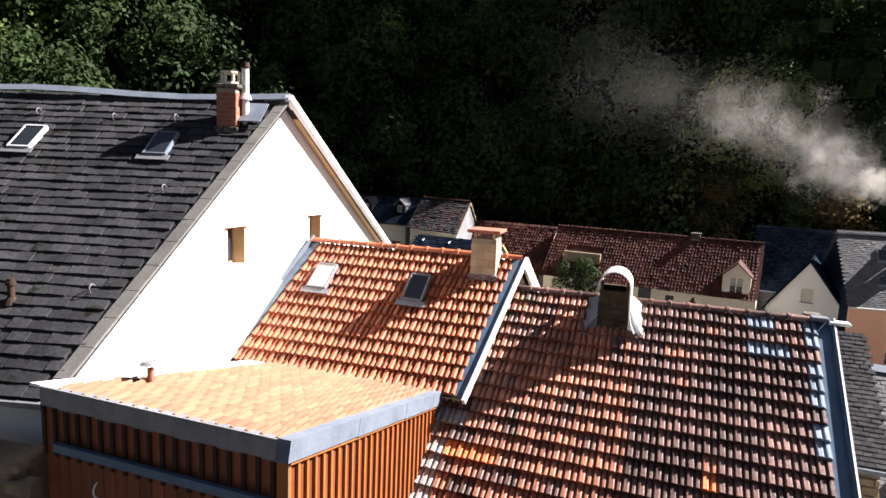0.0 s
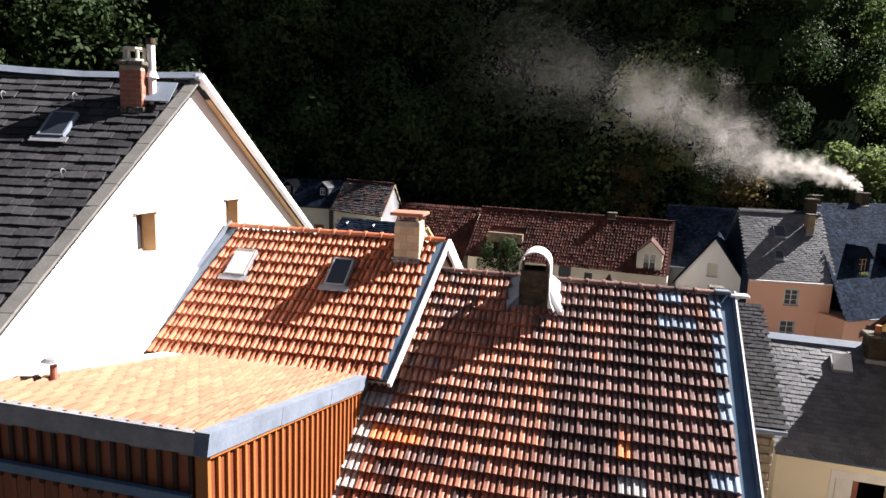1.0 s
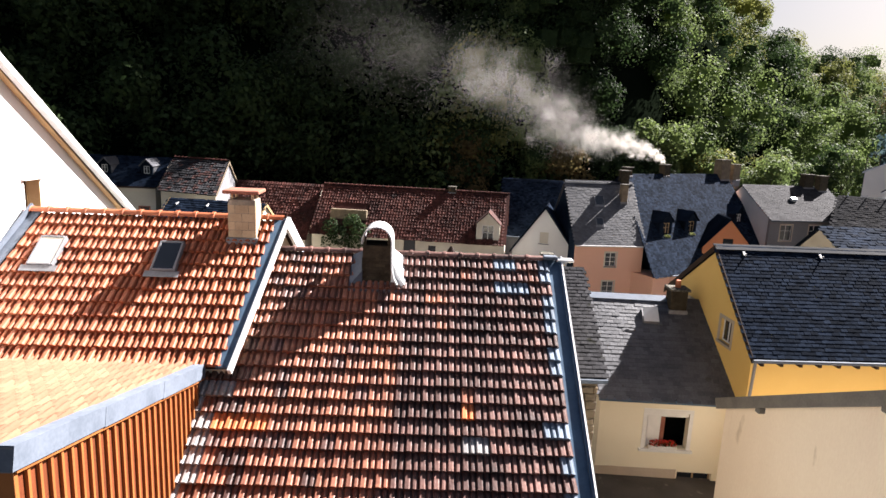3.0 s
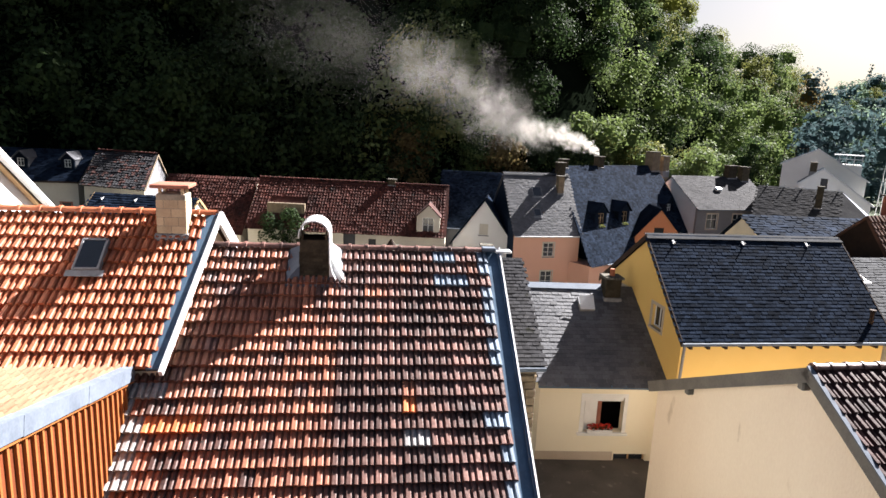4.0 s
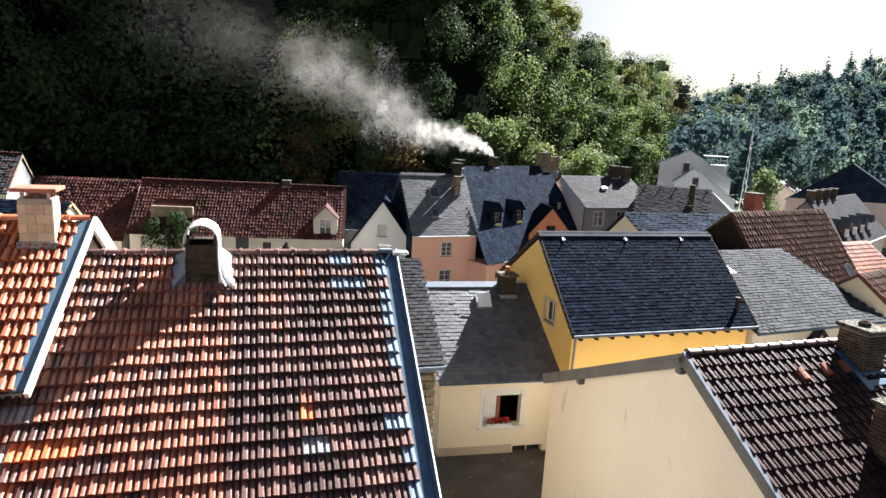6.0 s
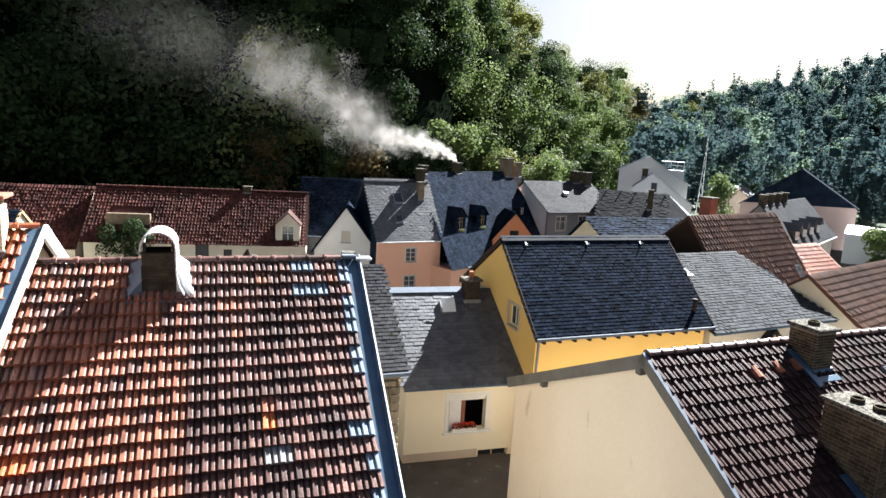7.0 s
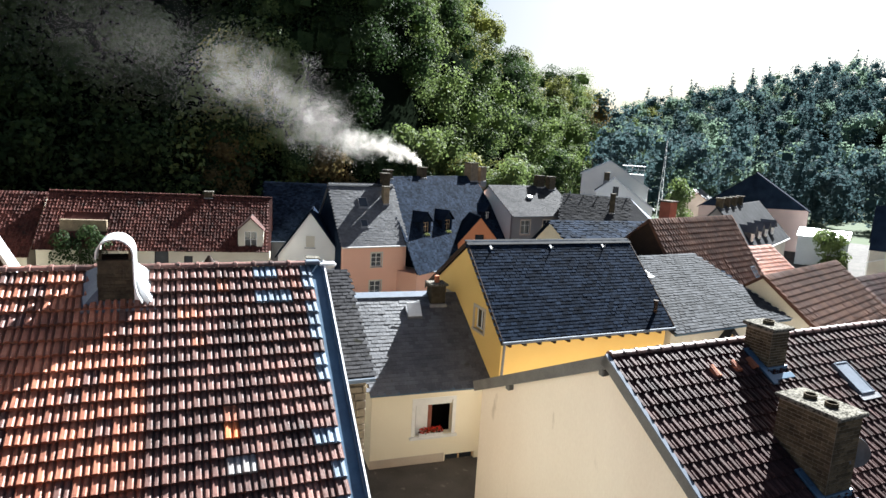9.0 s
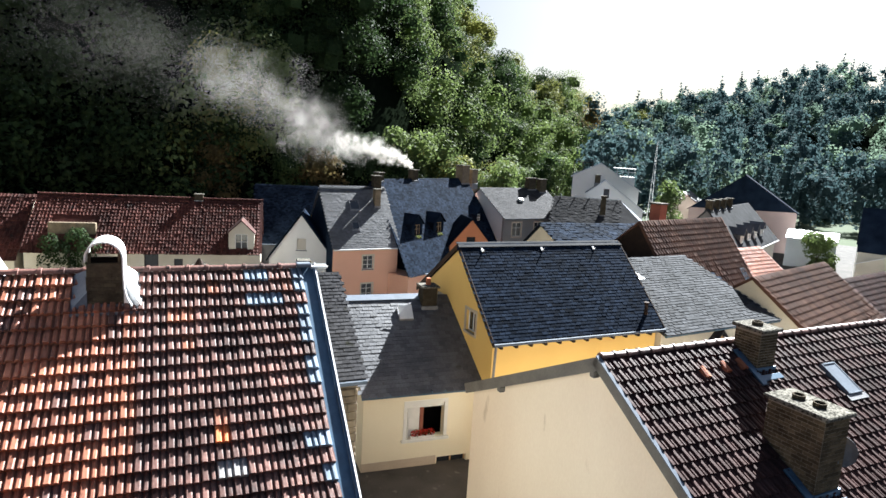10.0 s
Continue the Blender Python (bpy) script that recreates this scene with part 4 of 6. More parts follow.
# ---- the timber-clad annex ----
annex = thing("annex", pose(-5.77, 8.44, 0.3, 0, 0, -20.5), "timber-clad annex with a pale orange tile roof", "house", "houses of the village")
AW, AD, ZF, ZB = 4.11, 5.34, 7.23, 5.98
bm = bmesh.new()
add_box(bm, (0.1, 0.1, -0.5), (AW - 0.1, AD - 0.1, ZB - 0.25))
part("wall", bm, WOOD_DARK, annex)
bm = bmesh.new()
add_slab(bm, [(0, 0, ZF), (AW, 0, ZF), (AW, AD, ZB), (-0.2, AD, ZB)], 0.2)
annex_roof = part("roof", bm, WOOD_DARK, annex)
cover(annex_roof, (AW - 0.12, 0.0, ZF + 0.05), (-1, 0, 0), (0, AD, ZB - ZF), AW - 0.4, 5.40, [(0, 0.0), (0.06, 0.040), (0.20, 0.060), (0.34, 0.040), (0.40, -0.015), (0.45, -0.015), (0.50, 0.0), (0.75, 0.012), (1.0, 0.0)], 0.226, 0.335, TILE_PALE, singles=300, near=(1.2, 1.8), lift=0.045, jitter=0.004, rng_seed=7)
# boards, front and side; sunlight on the side is put into its orange battens
count = 19
for i in range(count):
    x = i * AW / count
    box_part("board", (x + 0.006, 0.02, 0.2), (x + AW / count - 0.006, 0.06, ZF - 0.2), WOOD, annex, 0.003)
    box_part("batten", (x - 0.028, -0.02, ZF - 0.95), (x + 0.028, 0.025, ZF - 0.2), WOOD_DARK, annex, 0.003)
count = 26
for i in range(count):
    y = 0.02 + i * (AD - 0.1) / count
    top = ZF + (ZB - ZF) * y / AD - 0.22
    box_part("board", (AW - 0.06, y + 0.005, 0.2), (AW - 0.02, y + (AD - 0.1) / count - 0.005, top), WOOD, annex, 0.003)
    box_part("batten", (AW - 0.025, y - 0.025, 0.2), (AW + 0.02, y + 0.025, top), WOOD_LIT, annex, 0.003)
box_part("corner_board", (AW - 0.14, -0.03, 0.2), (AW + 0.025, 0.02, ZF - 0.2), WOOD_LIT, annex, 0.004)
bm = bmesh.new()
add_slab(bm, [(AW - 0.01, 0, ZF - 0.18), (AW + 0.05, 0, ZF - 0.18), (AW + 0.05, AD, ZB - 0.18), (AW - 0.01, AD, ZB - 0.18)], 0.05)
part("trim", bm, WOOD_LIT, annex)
n = 12
for i in range(n):
    x0, x1 = AW * i / n, AW * (i + 1) / n
    box_part("fascia_sheet", (x0 + 0.002, -0.045, ZF - 0.20 - 0.012 * (i % 2)), (x1 + 0.01, -0.012 - 0.004 * (i % 2), ZF + 0.07 + 0.012 * math.sin(i * 1.7)), ZINC_DULL, annex, 0.006)
bm = bmesh.new()
add_slab(bm, [(-0.02, -0.05, ZF + 0.085), (AW + 0.05, -0.05, ZF + 0.085), (AW + 0.05, 0.1, ZF + 0.06), (-0.02, 0.1, ZF + 0.06)], 0.02)
part("coping", bm, ZINC_DULL, annex)
for i in range(3):
    y0, y1 = AD * i / 3, AD * (i + 1) / 3 + 0.02
    z0, z1 = ZF + (ZB - ZF) * y0 / AD, ZF + (ZB - ZF) * y1 / AD
    bm = bmesh.new()
    add_slab(bm, [(AW - 0.12, y0 - 0.04, z0 + 0.10), (AW + 0.07 + 0.004 * i, y0 - 0.04, z0 + 0.10), (AW + 0.07 + 0.004 * i, y1, z1 + 0.10), (AW - 0.12, y1, z1 + 0.10)], 0.27)
    part("verge_sheet", bm, ZINC, annex, "pale folded zinc verge sheet")
bm = bmesh.new()
add_slab(bm, [(-0.25, 0, ZF + 0.08), (0.3, 0, ZF + 0.08), (0.05, AD, ZB + 0.08), (-0.4, AD, ZB + 0.08)], 0.04)
part("side_flashing", bm, METAL_WHITE, annex)
box_part("sliding_rail", (0.28, -0.10, ZF - 0.83), (AW - 0.2, -0.02, ZF - 0.70), GUTTER_BLUE, annex, 0.008, label="blue-grey metal sliding door rail")
bm = bmesh.new()
for i in range(10):
    a0, a1 = -1.3 + 2.6 * i / 10, -1.3 + 2.6 * (i + 1) / 10
    add_tube(bm, (1.05, -0.03 - 0.09 * math.cos(a0), ZF - 1.25 + 0.12 * math.sin(a0)), (1.05, -0.03 - 0.09 * math.cos(a1), ZF - 1.25 + 0.12 * math.sin(a1)), 0.012, None, 6)
part("door_handle", bm, METAL_WHITE, annex)
f = thing("vent_pipe", annex.matrix_world @ pose(0.62, 1.35, ZF - 0.32), "rusty vent pipe with a flat metal cap", "vent pipe")
tube_part("pipe", (0, 0, -0.1), (0, 0, 0.33), 0.055, BRICK_RED, f, n=12)
for i in range(3):
    a = 2.1 * i
    tube_part("cap_rod", (0.04 * math.cos(a), 0.04 * math.sin(a), 0.3), (0.05 * math.cos(a), 0.05 * math.sin(a), 0.42), 0.008, METAL_WHITE, f, n=5)
tube_part("cap", (0, 0, 0.41), (0, 0, 0.45), 0.17, ZINC_DULL, f, 0.10, 14)
for x, y, s in ((0.30, 1.15, 0.20), (0.46, 1.42, 0.14)):
    f = thing("roof_vent", annex.matrix_world @ pose(x, y, ZF - 0.25 * y + 0.05, 0, 0, 20), "dark lumpy roof vent on pale tiles", "roof vent")
    box_part("hood", (-s, -0.08, 0), (s, 0.1, 0.09), WOOD_DARK, f, 0.03)
# rough wall beside the annex
f = thing("garden_wall", pose(-8.6, 8.9, 0.3, 0, 0, -12), "crumbling dark rubble stone wall", "wall")
rng = random.Random(5)
for i in range(70):
    x, z = rng.uniform(0, 2.4), rng.uniform(3.0, 6.2)
    s = rng.uniform(0.12, 0.3)
    box_part("stone", (x, -0.1 - rng.uniform(0, 0.12), z), (x + s * 1.5, 0.1, z + s * 0.7), STONE, f, 0.03)
box_part("core", (0, 0.0, -0.5), (2.6, 0.5, 6.2), STONE, f, 0.05)
box_part("ledge", (-0.2, -1.6, 4.1), (2.7, 0.0, 4.25), CONCRETE, f, 0.02)

# ---- the yellow house ----
yellow_holes = ((-1.58, 4.62, -0.81, 5.45), (1.13, 4.62, 1.8, 5.40))
yellow_house = House("house", "yellow rendered house with a dark slate roof", (17.48, 16.63, 7.31), -19.35, 8.12, 3.31, 3.05, 3.94, 2.64, -0.6, YELLOW, SLATE_BLUE, left=yellow_holes, verge=WOOD_DARK, gutter=ZINC)
yellow_house.tiles(shape=FLAT, w=0.24, e=0.15, mat=SLATE_BLUE, name="slate", singles=300, near=(2.5, 4.0), lift=0.016, jitter=0.006, stagger=0.5, rng_seed=8, vary_width=0.15)
for hole in yellow_holes:
    yellow_house.left_window(hole, bars=1, cross=0, surround=PLINTH, sill=PLINTH)
for i in range(12):
    ob = box_part("rafter_end", (0.35 + i * 0.645, -3.25, yellow_house.R - 3.36), (0.45 + i * 0.645, -2.98, yellow_house.R - 3.04), WOOD_DARK, yellow_house.ob, 0.005)
bm = bmesh.new()
add_slab(bm, [(-0.05, 0.12, yellow_house.R + 0.05), (8.15, 0.12, yellow_house.R + 0.05), (8.15, -0.2, yellow_house.R - 0.10), (-0.05, -0.2, yellow_house.R - 0.10)], 0.03)
part("ridge_cap", bm, SLATE, yellow_house.ob)
tube_part("downpipe", (0.1, -3.33, yellow_house.R - 3.15), (0.1, -3.1, 0), 0.05, ZINC_DULL, yellow_house.ob)
for x in (0.95, 3.8, 6.5):
    f = thing("snow_hook", yellow_house.on_roof(x, 0.35), "small pale ladder hook on blue-black slates", "roof hook", "ladder hooks")
    box_part("plate", (-0.05, -0.1, 0.01), (0.05, 0.1, 0.05), METAL_WHITE, f, 0.01)
    box_part("bent_rod", (-0.015, -0.12, 0.03), (0.015, -0.08, 0.16), METAL_WHITE, f, 0.006)
f = thing("vent_pipe", yellow_house.upright(7.5, 3.8), "small dark vent pipe at the roof edge", "vent pipe")
tube_part("pipe", (0, 0, -0.1), (0, 0, 0.45), 0.07, WOOD_DARK, f, n=10)
tube_part("cap", (0, 0, 0.45), (0, 0, 0.5), 0.11, WOOD_DARK, f, n=10)

# ---- the cream house in the lane ----
cream_house = House("house", "cream rendered house with a grey slate roof in the lane", (13.98, 19.35, 4.98), -23.87, 5.2, 3.61, 2.62, 4.0, 2.9, -0.75, CREAM, SLATE_GREY, front=((1.80, 1.13, 3.25, 2.48), (3.05, -0.2, 4.25, 0.27)), gutter=GUTTER_BLUE)
cream_house.tiles(shape=FLAT, w=0.26, e=0.17, mat=SLATE_GREY, name="slate", singles=300, near=(1.5, 2.0), lift=0.014, jitter=0.008, stagger=0.5, rng_seed=9, vary_width=0.2)
bm = bmesh.new()
add_slab(bm, [(-0.05, 0.1, cream_house.R + 0.06), (3.4, 0.1, cream_house.R + 0.06), (3.4, -0.22, cream_house.R - 0.09), (-0.05, -0.22, cream_house.R - 0.09)], 0.03)
part("ridge_cap", bm, ZINC, cream_house.ob)
fm = cream_house.front_m
bm = bmesh.new()
for lo, hi in (((1.67, -0.025, 1.13), (1.80, 0.03, 2.61)), ((3.25, -0.025, 1.13), (3.38, 0.03, 2.61)), ((1.80, -0.025, 2.48), (3.25, 0.03, 2.61))):
    add_box(bm, lo, hi, fm)
part("window_surround", bm, FRAME_WHITE, cream_house.wall_front)
box_part("window_sill", (1.60, -0.12, 1.03), (3.45, 0.1, 1.125), FRAME_WHITE, cream_house.wall_front, 0.01, fm)
box_part("roller_blind_box", (1.805, 0.05, 2.30), (3.245, 0.2, 2.475), FRAME_WHITE, cream_house.wall_front, 0.01, fm)
box_part("open_sash", (1.84, 0.06, 1.13), (1.88, 0.5, 2.3), FRAME_WHITE, cream_house.wall_front, 0.006, fm)
box_part("open_sash", (1.90, 0.16, 1.15), (2.34, 0.2, 2.28), FRAME_WHITE, cream_house.wall_front, 0.006, fm, "white inner sash standing open")
box_part("door_jamb", (2.38, 0.24, 1.15), (2.52, 0.3, 2.3), BRICK_RED, cream_house.wall_front, 0.006, fm)
# added near-black panel: the darkness of the room behind the open window
box_part("room_back", (0.4, 1.2, 0.0), (5.0, 1.3, 3.0), DARK, cream_house.wall_front, 0, fm)
cream_house.front_window((3.05, -0.2, 4.25, 0.27), frame_mat=WOOD_TAN, bars=1, cross=0, sill=FRAME_WHITE)
bm = bmesh.new()
add_box(bm, (0.14, -0.02, -0.7), (3.0, 0.0, 0.36), fm)
add_box(bm, (3.0, -0.02, -0.7), (5.06, 0.0, -0.28), fm)
part("plinth", bm, PLINTH, cream_house.wall_front)
f = thing("flower_box", cream_house.m @ fm @ pose(1.95, -0.05, 1.13), "window box with red geraniums on the sill", "flower box")
box_part("trough", (0, -0.06, 0.0), (0.95, 0.1, 0.12), FRAME_WHITE, f, 0.012)
rng = np.random.default_rng(3)
link_mesh("leaves", mesh_of_quads("leaves", leaf_cloud(rng, [((0.12 + 0.14 * i, 0.0, 0.2), 0.12) for i in range(6)], 260, 0.07), LEAF_SHADED), LEAF_SHADED, f)
link_mesh("blossoms", mesh_of_quads("blossoms", leaf_cloud(rng, [((0.1 + 0.12 * i, -0.04, 0.24 + 0.04 * (i % 2)), 0.11) for i in range(7)], 200, 0.07), FLOWER), FLOWER, f)
c = chimney("chimney", cream_house.upright(3.1, 0.75), 0.62, 0.6, 0.86, "sooty grey chimney beside a yellow gable", BRICK_SOOT, "slab", None, CONCRETE, ZINC_DULL, 1)
f = thing("roof_hatch", cream_house.on_roof(2.0, 1.30), "open metal roof hatch on grey slates", "roof hatch")
box_part("frame", (0, 0, -0.02), (0.6, 0.6, 0.12), ZINC_DULL, f, 0.01)
box_part("lid", (0.02, 0, 0.0), (0.58, 0.6, 0.03), METAL_WHITE, f, 0.008, pose(0, 0, 0.13, 14, 0, 0))
c2 = House("house", "low house with dark slates and a rubble stone wall", (7.89, 14.78, 7.40), -20.5, 2.2, 2.96, 2.01, 3, 2.4, 0.3, STONE, SLATE_OLD, gable_over=0.12)
c2.tiles(shape=FLAT, w=0.18, e=0.12, mat=SLATE_OLD, name="slate", singles=160, near=(1.8, 2.4), lift=0.016, jitter=0.008, stagger=0.5, rng_seed=10, vary_width=0.15)
rng = random.Random(9)
z = 0.1
while z < 4.6:
    h, x = rng.uniform(0.13, 0.24), 0.12
    while x < 2.0:
        w = rng.uniform(0.2, 0.45)
        box_part("stone", (x, -2.72 - rng.uniform(0, 0.03), z), (min(2.08, x + w - 0.02), -2.6, z + h - 0.02), STONE, c2.wall_front, 0.02)
        x += w
    z += h

# ---- the beige house ----
beige_house = House("house", "beige gabled house with a glossy brown tile roof", (11.91, 6.73, 6.58), -17.97, 13.0, 7.65, 4.73, 5.82, 2.84, -0.8, BEIGE, WOOD_DARK, gutter=None, gable_over=0.12)
beige_house.tiles(shape=STEEP, w=0.245, e=0.335, mat=TILE_BROWN, singles=300, near=(3.0, 2.5), lift=0.035, jitter=0.006, rng_seed=11, inside=lambda u, v: 0.10 < u < 12.9)
R_ = beige_house.R
ridge_caps(beige_house.ob, (0.05, 0, R_ + 0.03), (12.9, 0, R_ + 0.03), TILE_OLD, 0.10, 0.36)
for y1, z1, mat_ in ((-7.7, -4.76, FASCIA_GREY), (5.85, -2.86, FASCIA_GREY)):
    bm = bmesh.new()
    add_slab(bm, [(-0.06, 0, R_ + 0.05), (0.10, 0, R_ + 0.05), (0.10, y1, R_ + z1 + 0.05), (-0.06, y1, R_ + z1 + 0.05)], 0.30 if y1 > 0 else 0.24)
    part("barge_board", bm, mat_, beige_house.ob, "grey painted barge board")
bm = bmesh.new()
add_slab(bm, [(-0.075, 0.0, R_ + 0.085), (0.02, 0.0, R_ + 0.085), (0.02, -7.7, R_ - 4.675), (-0.075, -7.7, R_ - 4.675)], 0.03)
part("verge_edge", bm, ZINC, beige_house.ob)
for y in (0.12, 3.9):
    f_ = box_part("purlin_end", (-0.05, y - 0.09, R_ - 0.488 * y - 0.42), (0.2, y + 0.09, R_ - 0.488 * y - 0.24), FASCIA_GREY, beige_house.ob, 0.03)
c = chimney("chimney", beige_house.upright(4.28, 0.98), 0.62, 0.72, 1.0, "brown brick chimney with a concrete slab cap", BRICK_OLD, "slab", (0.21, 0.07, 0.006), CONCRETE, GUTTER_BLUE)
flue(c, 0.3, 0.36, 1.09)
c = chimney("chimney", beige_house.upright(2.88, 4.02), 0.80, 1.25, 1.70, "large brick chimney with a lichen-covered concrete cap", BRICK_OLD, "slab", (0.235, 0.082, 0.008), CONCRETE, GUTTER_BLUE)
for y in (0.4, 0.85):
    flue(c, 0.39, y, 1.79)
for x_, v_, w_ in ((4.28, 0.98, 0.62), (2.88, 4.02, 0.80)):
    m_ = beige_house.on_roof(x_ - 0.16, v_ + 0.30)
    apron_ = thing("chimney_apron", m_, "blue lead apron at the foot of a brick chimney", "flashing", "lead aprons")
    box_part("sheet", (0.0, 0.0, 0.05), (w_ + 0.2, 0.16, 0.095), GUTTER_BLUE, apron_, 0.01)
    box_part("side_sheet", (-0.06, -0.1, 0.05), (0.14, 1.0, 0.10), GUTTER_BLUE, apron_, 0.01)
f = thing("satellite_dish", beige_house.upright(3.80, 3.85) @ pose(0, 0, 0.75, 0, 0, -62), "grey round satellite dish fixed to a brick chimney", "satellite dish")
bm = bmesh.new()
rings = []
for r, y in ((0.02, 0.05), (0.12, 0.045), (0.22, 0.03), (0.31, 0.0), (0.315, 0.012)):
    rings.append([bm.verts.new((r * math.cos(a), y, r * math.sin(a) * 1.1)) for a in [2 * math.pi * i / 24 for i in range(24)]])
for p, q in zip(rings, rings[1:]):
    for i in range(24):
        bm.faces.new((p[i], p[(i + 1) % 24], q[(i + 1) % 24], q[i]))
bm.faces.new(rings[0])
part("dish", bm, ZINC_DULL, f)
tube_part("arm", (0, 0.04, 0), (0, -0.38, -0.12), 0.012, ZINC_DULL, f, n=6)
tube_part("bracket", (0, 0.05, 0), (-0.18, 0.22, -0.05), 0.02, ZINC_DULL, f, n=6)
for x, v, l in ((2.6, 0.78, "orange clay vent tile on brown roof"), (3.35, 0.72, "orange clay vent tile on brown roof"), (3.95, 0.70, "orange clay vent tile on brown roof")):
    f = thing("vent_tile", beige_house.on_roof(x, v), l, "vent tile", "vent tiles")
    bm = bmesh.new()
    add_tube(bm, (0, -0.16, 0.03), (0, 0.14, 0.05), 0.12, 0.09, 10)
    part("hood", bm, TILE_ORANGE, f)
    box_part("base", (-0.14, -0.12, 0.0), (0.14, 0.2, 0.04), TILE_BROWN, f, 0.01)
skylight("roof_window", beige_house.on_roof(6.55, 2.05) @ pose(0, 0, 0.06), 0.55, 0.95, "small grey roof window on brown tiles", "dull", ZINC)


# ---- houses across the lane ----
def simple_chimney(m, w, d, h, label="dark brick chimney on a slate roof", mat=BRICK_SOOT, pots=0):
    return chimney("chimney", m, w, d, h, label, mat, "slab", None, CONCRETE, ZINC_DULL, pots)


def dormer(name, m, w, h, depth, label, wall, roof, frame_mat=FRAME_WHITE, flowers=False, door=False):
    """A small gabled dormer; m is the middle of its foot at the front, y runs back into the roof."""
    t = thing(name, m, label, "dormer", "dormers")
    hw = w / 2
    bm = wall_mesh([(-hw, -0.4), (hw, -0.4), (hw, h), (0, h + hw * 0.95), (-hw, h)], ((-hw * 0.52, 0.2 if not door else 0.02, hw * 0.52, h * 0.92),), Matrix.Identity(4), 0.12)
    face = part("front", bm, wall, t)
    window(face, pose(-hw * 0.52, -0.07, 0.2 if not door else 0.02), hw * 1.04, h * 0.92 - (0.2 if not door else 0.02), frame_mat, 1, 1)
    bm = bmesh.new()
    for s in (-1, 1):
        add_box(bm, (s * hw - 0.06, 0.124, -0.6), (s * hw + 0.06, depth, h))
    part("cheek", bm, roof if not door else wall, t)
    for s in (-1, 1):
        bm = bmesh.new()
        add_slab(bm, [(0, -0.22, h + hw * 0.95 + 0.12), (s * (hw + 0.18), -0.22, h - 0.07), (s * (hw + 0.18), depth + 0.6, h - 0.07), (0, depth + 0.9, h + hw * 0.95 + 0.12)], 0.08)
        part("roof", bm, roof, t)
    if flowers:
        rng = np.random.default_rng(12)
        link_mesh("flowers", mesh_of_quads("flowers", leaf_cloud(rng, [((-0.3 + 0.15 * i, -0.2, 0.15 - 0.06 * (i % 3)), 0.16) for i in range(5)], 160, 0.12), LEAF_YELLOW), LEAF_YELLOW, t, "trailing pale flowers")
    return t


pink_house = House("house", "narrow salmon pink house with a grey slate roof", (32.84, 50.19, 6.78), -14.0, 6.8, 4.35, 5.43, 4, 5, -4.5, PINK, SLATE_GREY, front=((3.05, 3.8, 4.1, 5.1), (2.98, 0.95, 4.1, 2.4)), gutter=METAL_WHITE, left_mat=SLATE_BLUE)
pink_house.tiles(shape=FLAT, w=0.28, e=0.18, mat=SLATE_GREY, name="slate", lift=0.012, jitter=0.006, stagger=0.5, rng_seed=12, vary_width=0.2)
for hole in ((3.05, 3.8, 4.1, 5.1), (2.98, 0.95, 4.1, 2.4)):
    pink_house.front_window(hole, frame_mat=FRAME_WHITE, bars=1, cross=2, surround=OFFWHITE, sill=GREY_WALL)
bm = bmesh.new()
add_slab(bm, [(0, 0.1, pink_house.R + 0.08), (6.8, 0.1, pink_house.R + 0.08), (6.8, -0.25, pink_house.R - 0.2), (0, -0.25, pink_house.R - 0.2)], 0.05)
part("ridge_cap", bm, SLATE, pink_house.ob)
simple_chimney(pink_house.upright(5.2, 2.4), 0.6, 0.6, 1.7, "slim grey chimney on a slate roof", STONE)
simple_chimney(pink_house.upright(5.6, 0.3), 0.8, 0.7, 1.3)
skylight("roof_window", pink_house.on_roof(2.6, 2.7), 0.95, 1.1, "raised roof window on grey slates", False, ZINC_DULL)
skylight("roof_window", pink_house.on_roof(2.35, 4.9), 0.7, 0.8, "raised roof window on grey slates", False, ZINC_DULL)

big_house = House("house", "large orange house with a steep dark slate roof", (38.76, 49.62, 7.53), 10.9, 17.3, 7.2, 8.59, 5, 6, -4.5, PINK, SLATE_BLUE, front=((0.2, 1.5, 1.3, 2.8), (3.4, 1.5, 4.5, 2.8)), left_mat=SLATE_BLUE)
big_house.tiles(shape=FLAT, w=0.28, e=0.18, mat=SLATE_BLUE, name="slate", lift=0.012, jitter=0.009, stagger=0.5, rng_seed=13, vary_width=0.2)
for hole in ((0.2, 1.5, 1.3, 2.8), (3.4, 1.5, 4.5, 2.8)):
    big_house.front_window(hole, bars=1, cross=1, sill=OFFWHITE)
R_ = big_house.R
bm = bmesh.new()
add_slab(bm, [(-0.004, -0.5, R_ - 0.6), (-0.004, -7.2, R_ - 8.59), (-2.5, -7.2, R_ - 8.59)], 0.12)
side_roof = part("roof", bm, SLATE_BLUE, big_house.ob)
cover(side_roof, (-4.06, 0, R_), (1, 0, 0), (0, -7.2, -8.59), 4.06, big_house.slope, FLAT, 0.28, 0.18, SLATE_BLUE, name="slate", stagger=0.5, lift=0.012, jitter=0.009, rng_seed=33, vary_width=0.2,
      inside=lambda u, v: -2.5 * (v - 0.8) / (big_house.slope - 0.8) < u - 4.06 < 0 and v > 0.9)
box_part("wall", (-2.2, -6.88, -0.6), (0.14, -3.0, R_ - 8.7), PINK, big_house.ob, 0.01)
for x in (2.0, 5.8):
    dormer("dormer", big_house.upright(x, 7.0) @ pose(0, 0, -0.3), 1.7, 1.5, 1.9, "dark slate dormer with a small window and trailing flowers", SLATE_BLUE, SLATE_BLUE, WOOD_TAN, True)
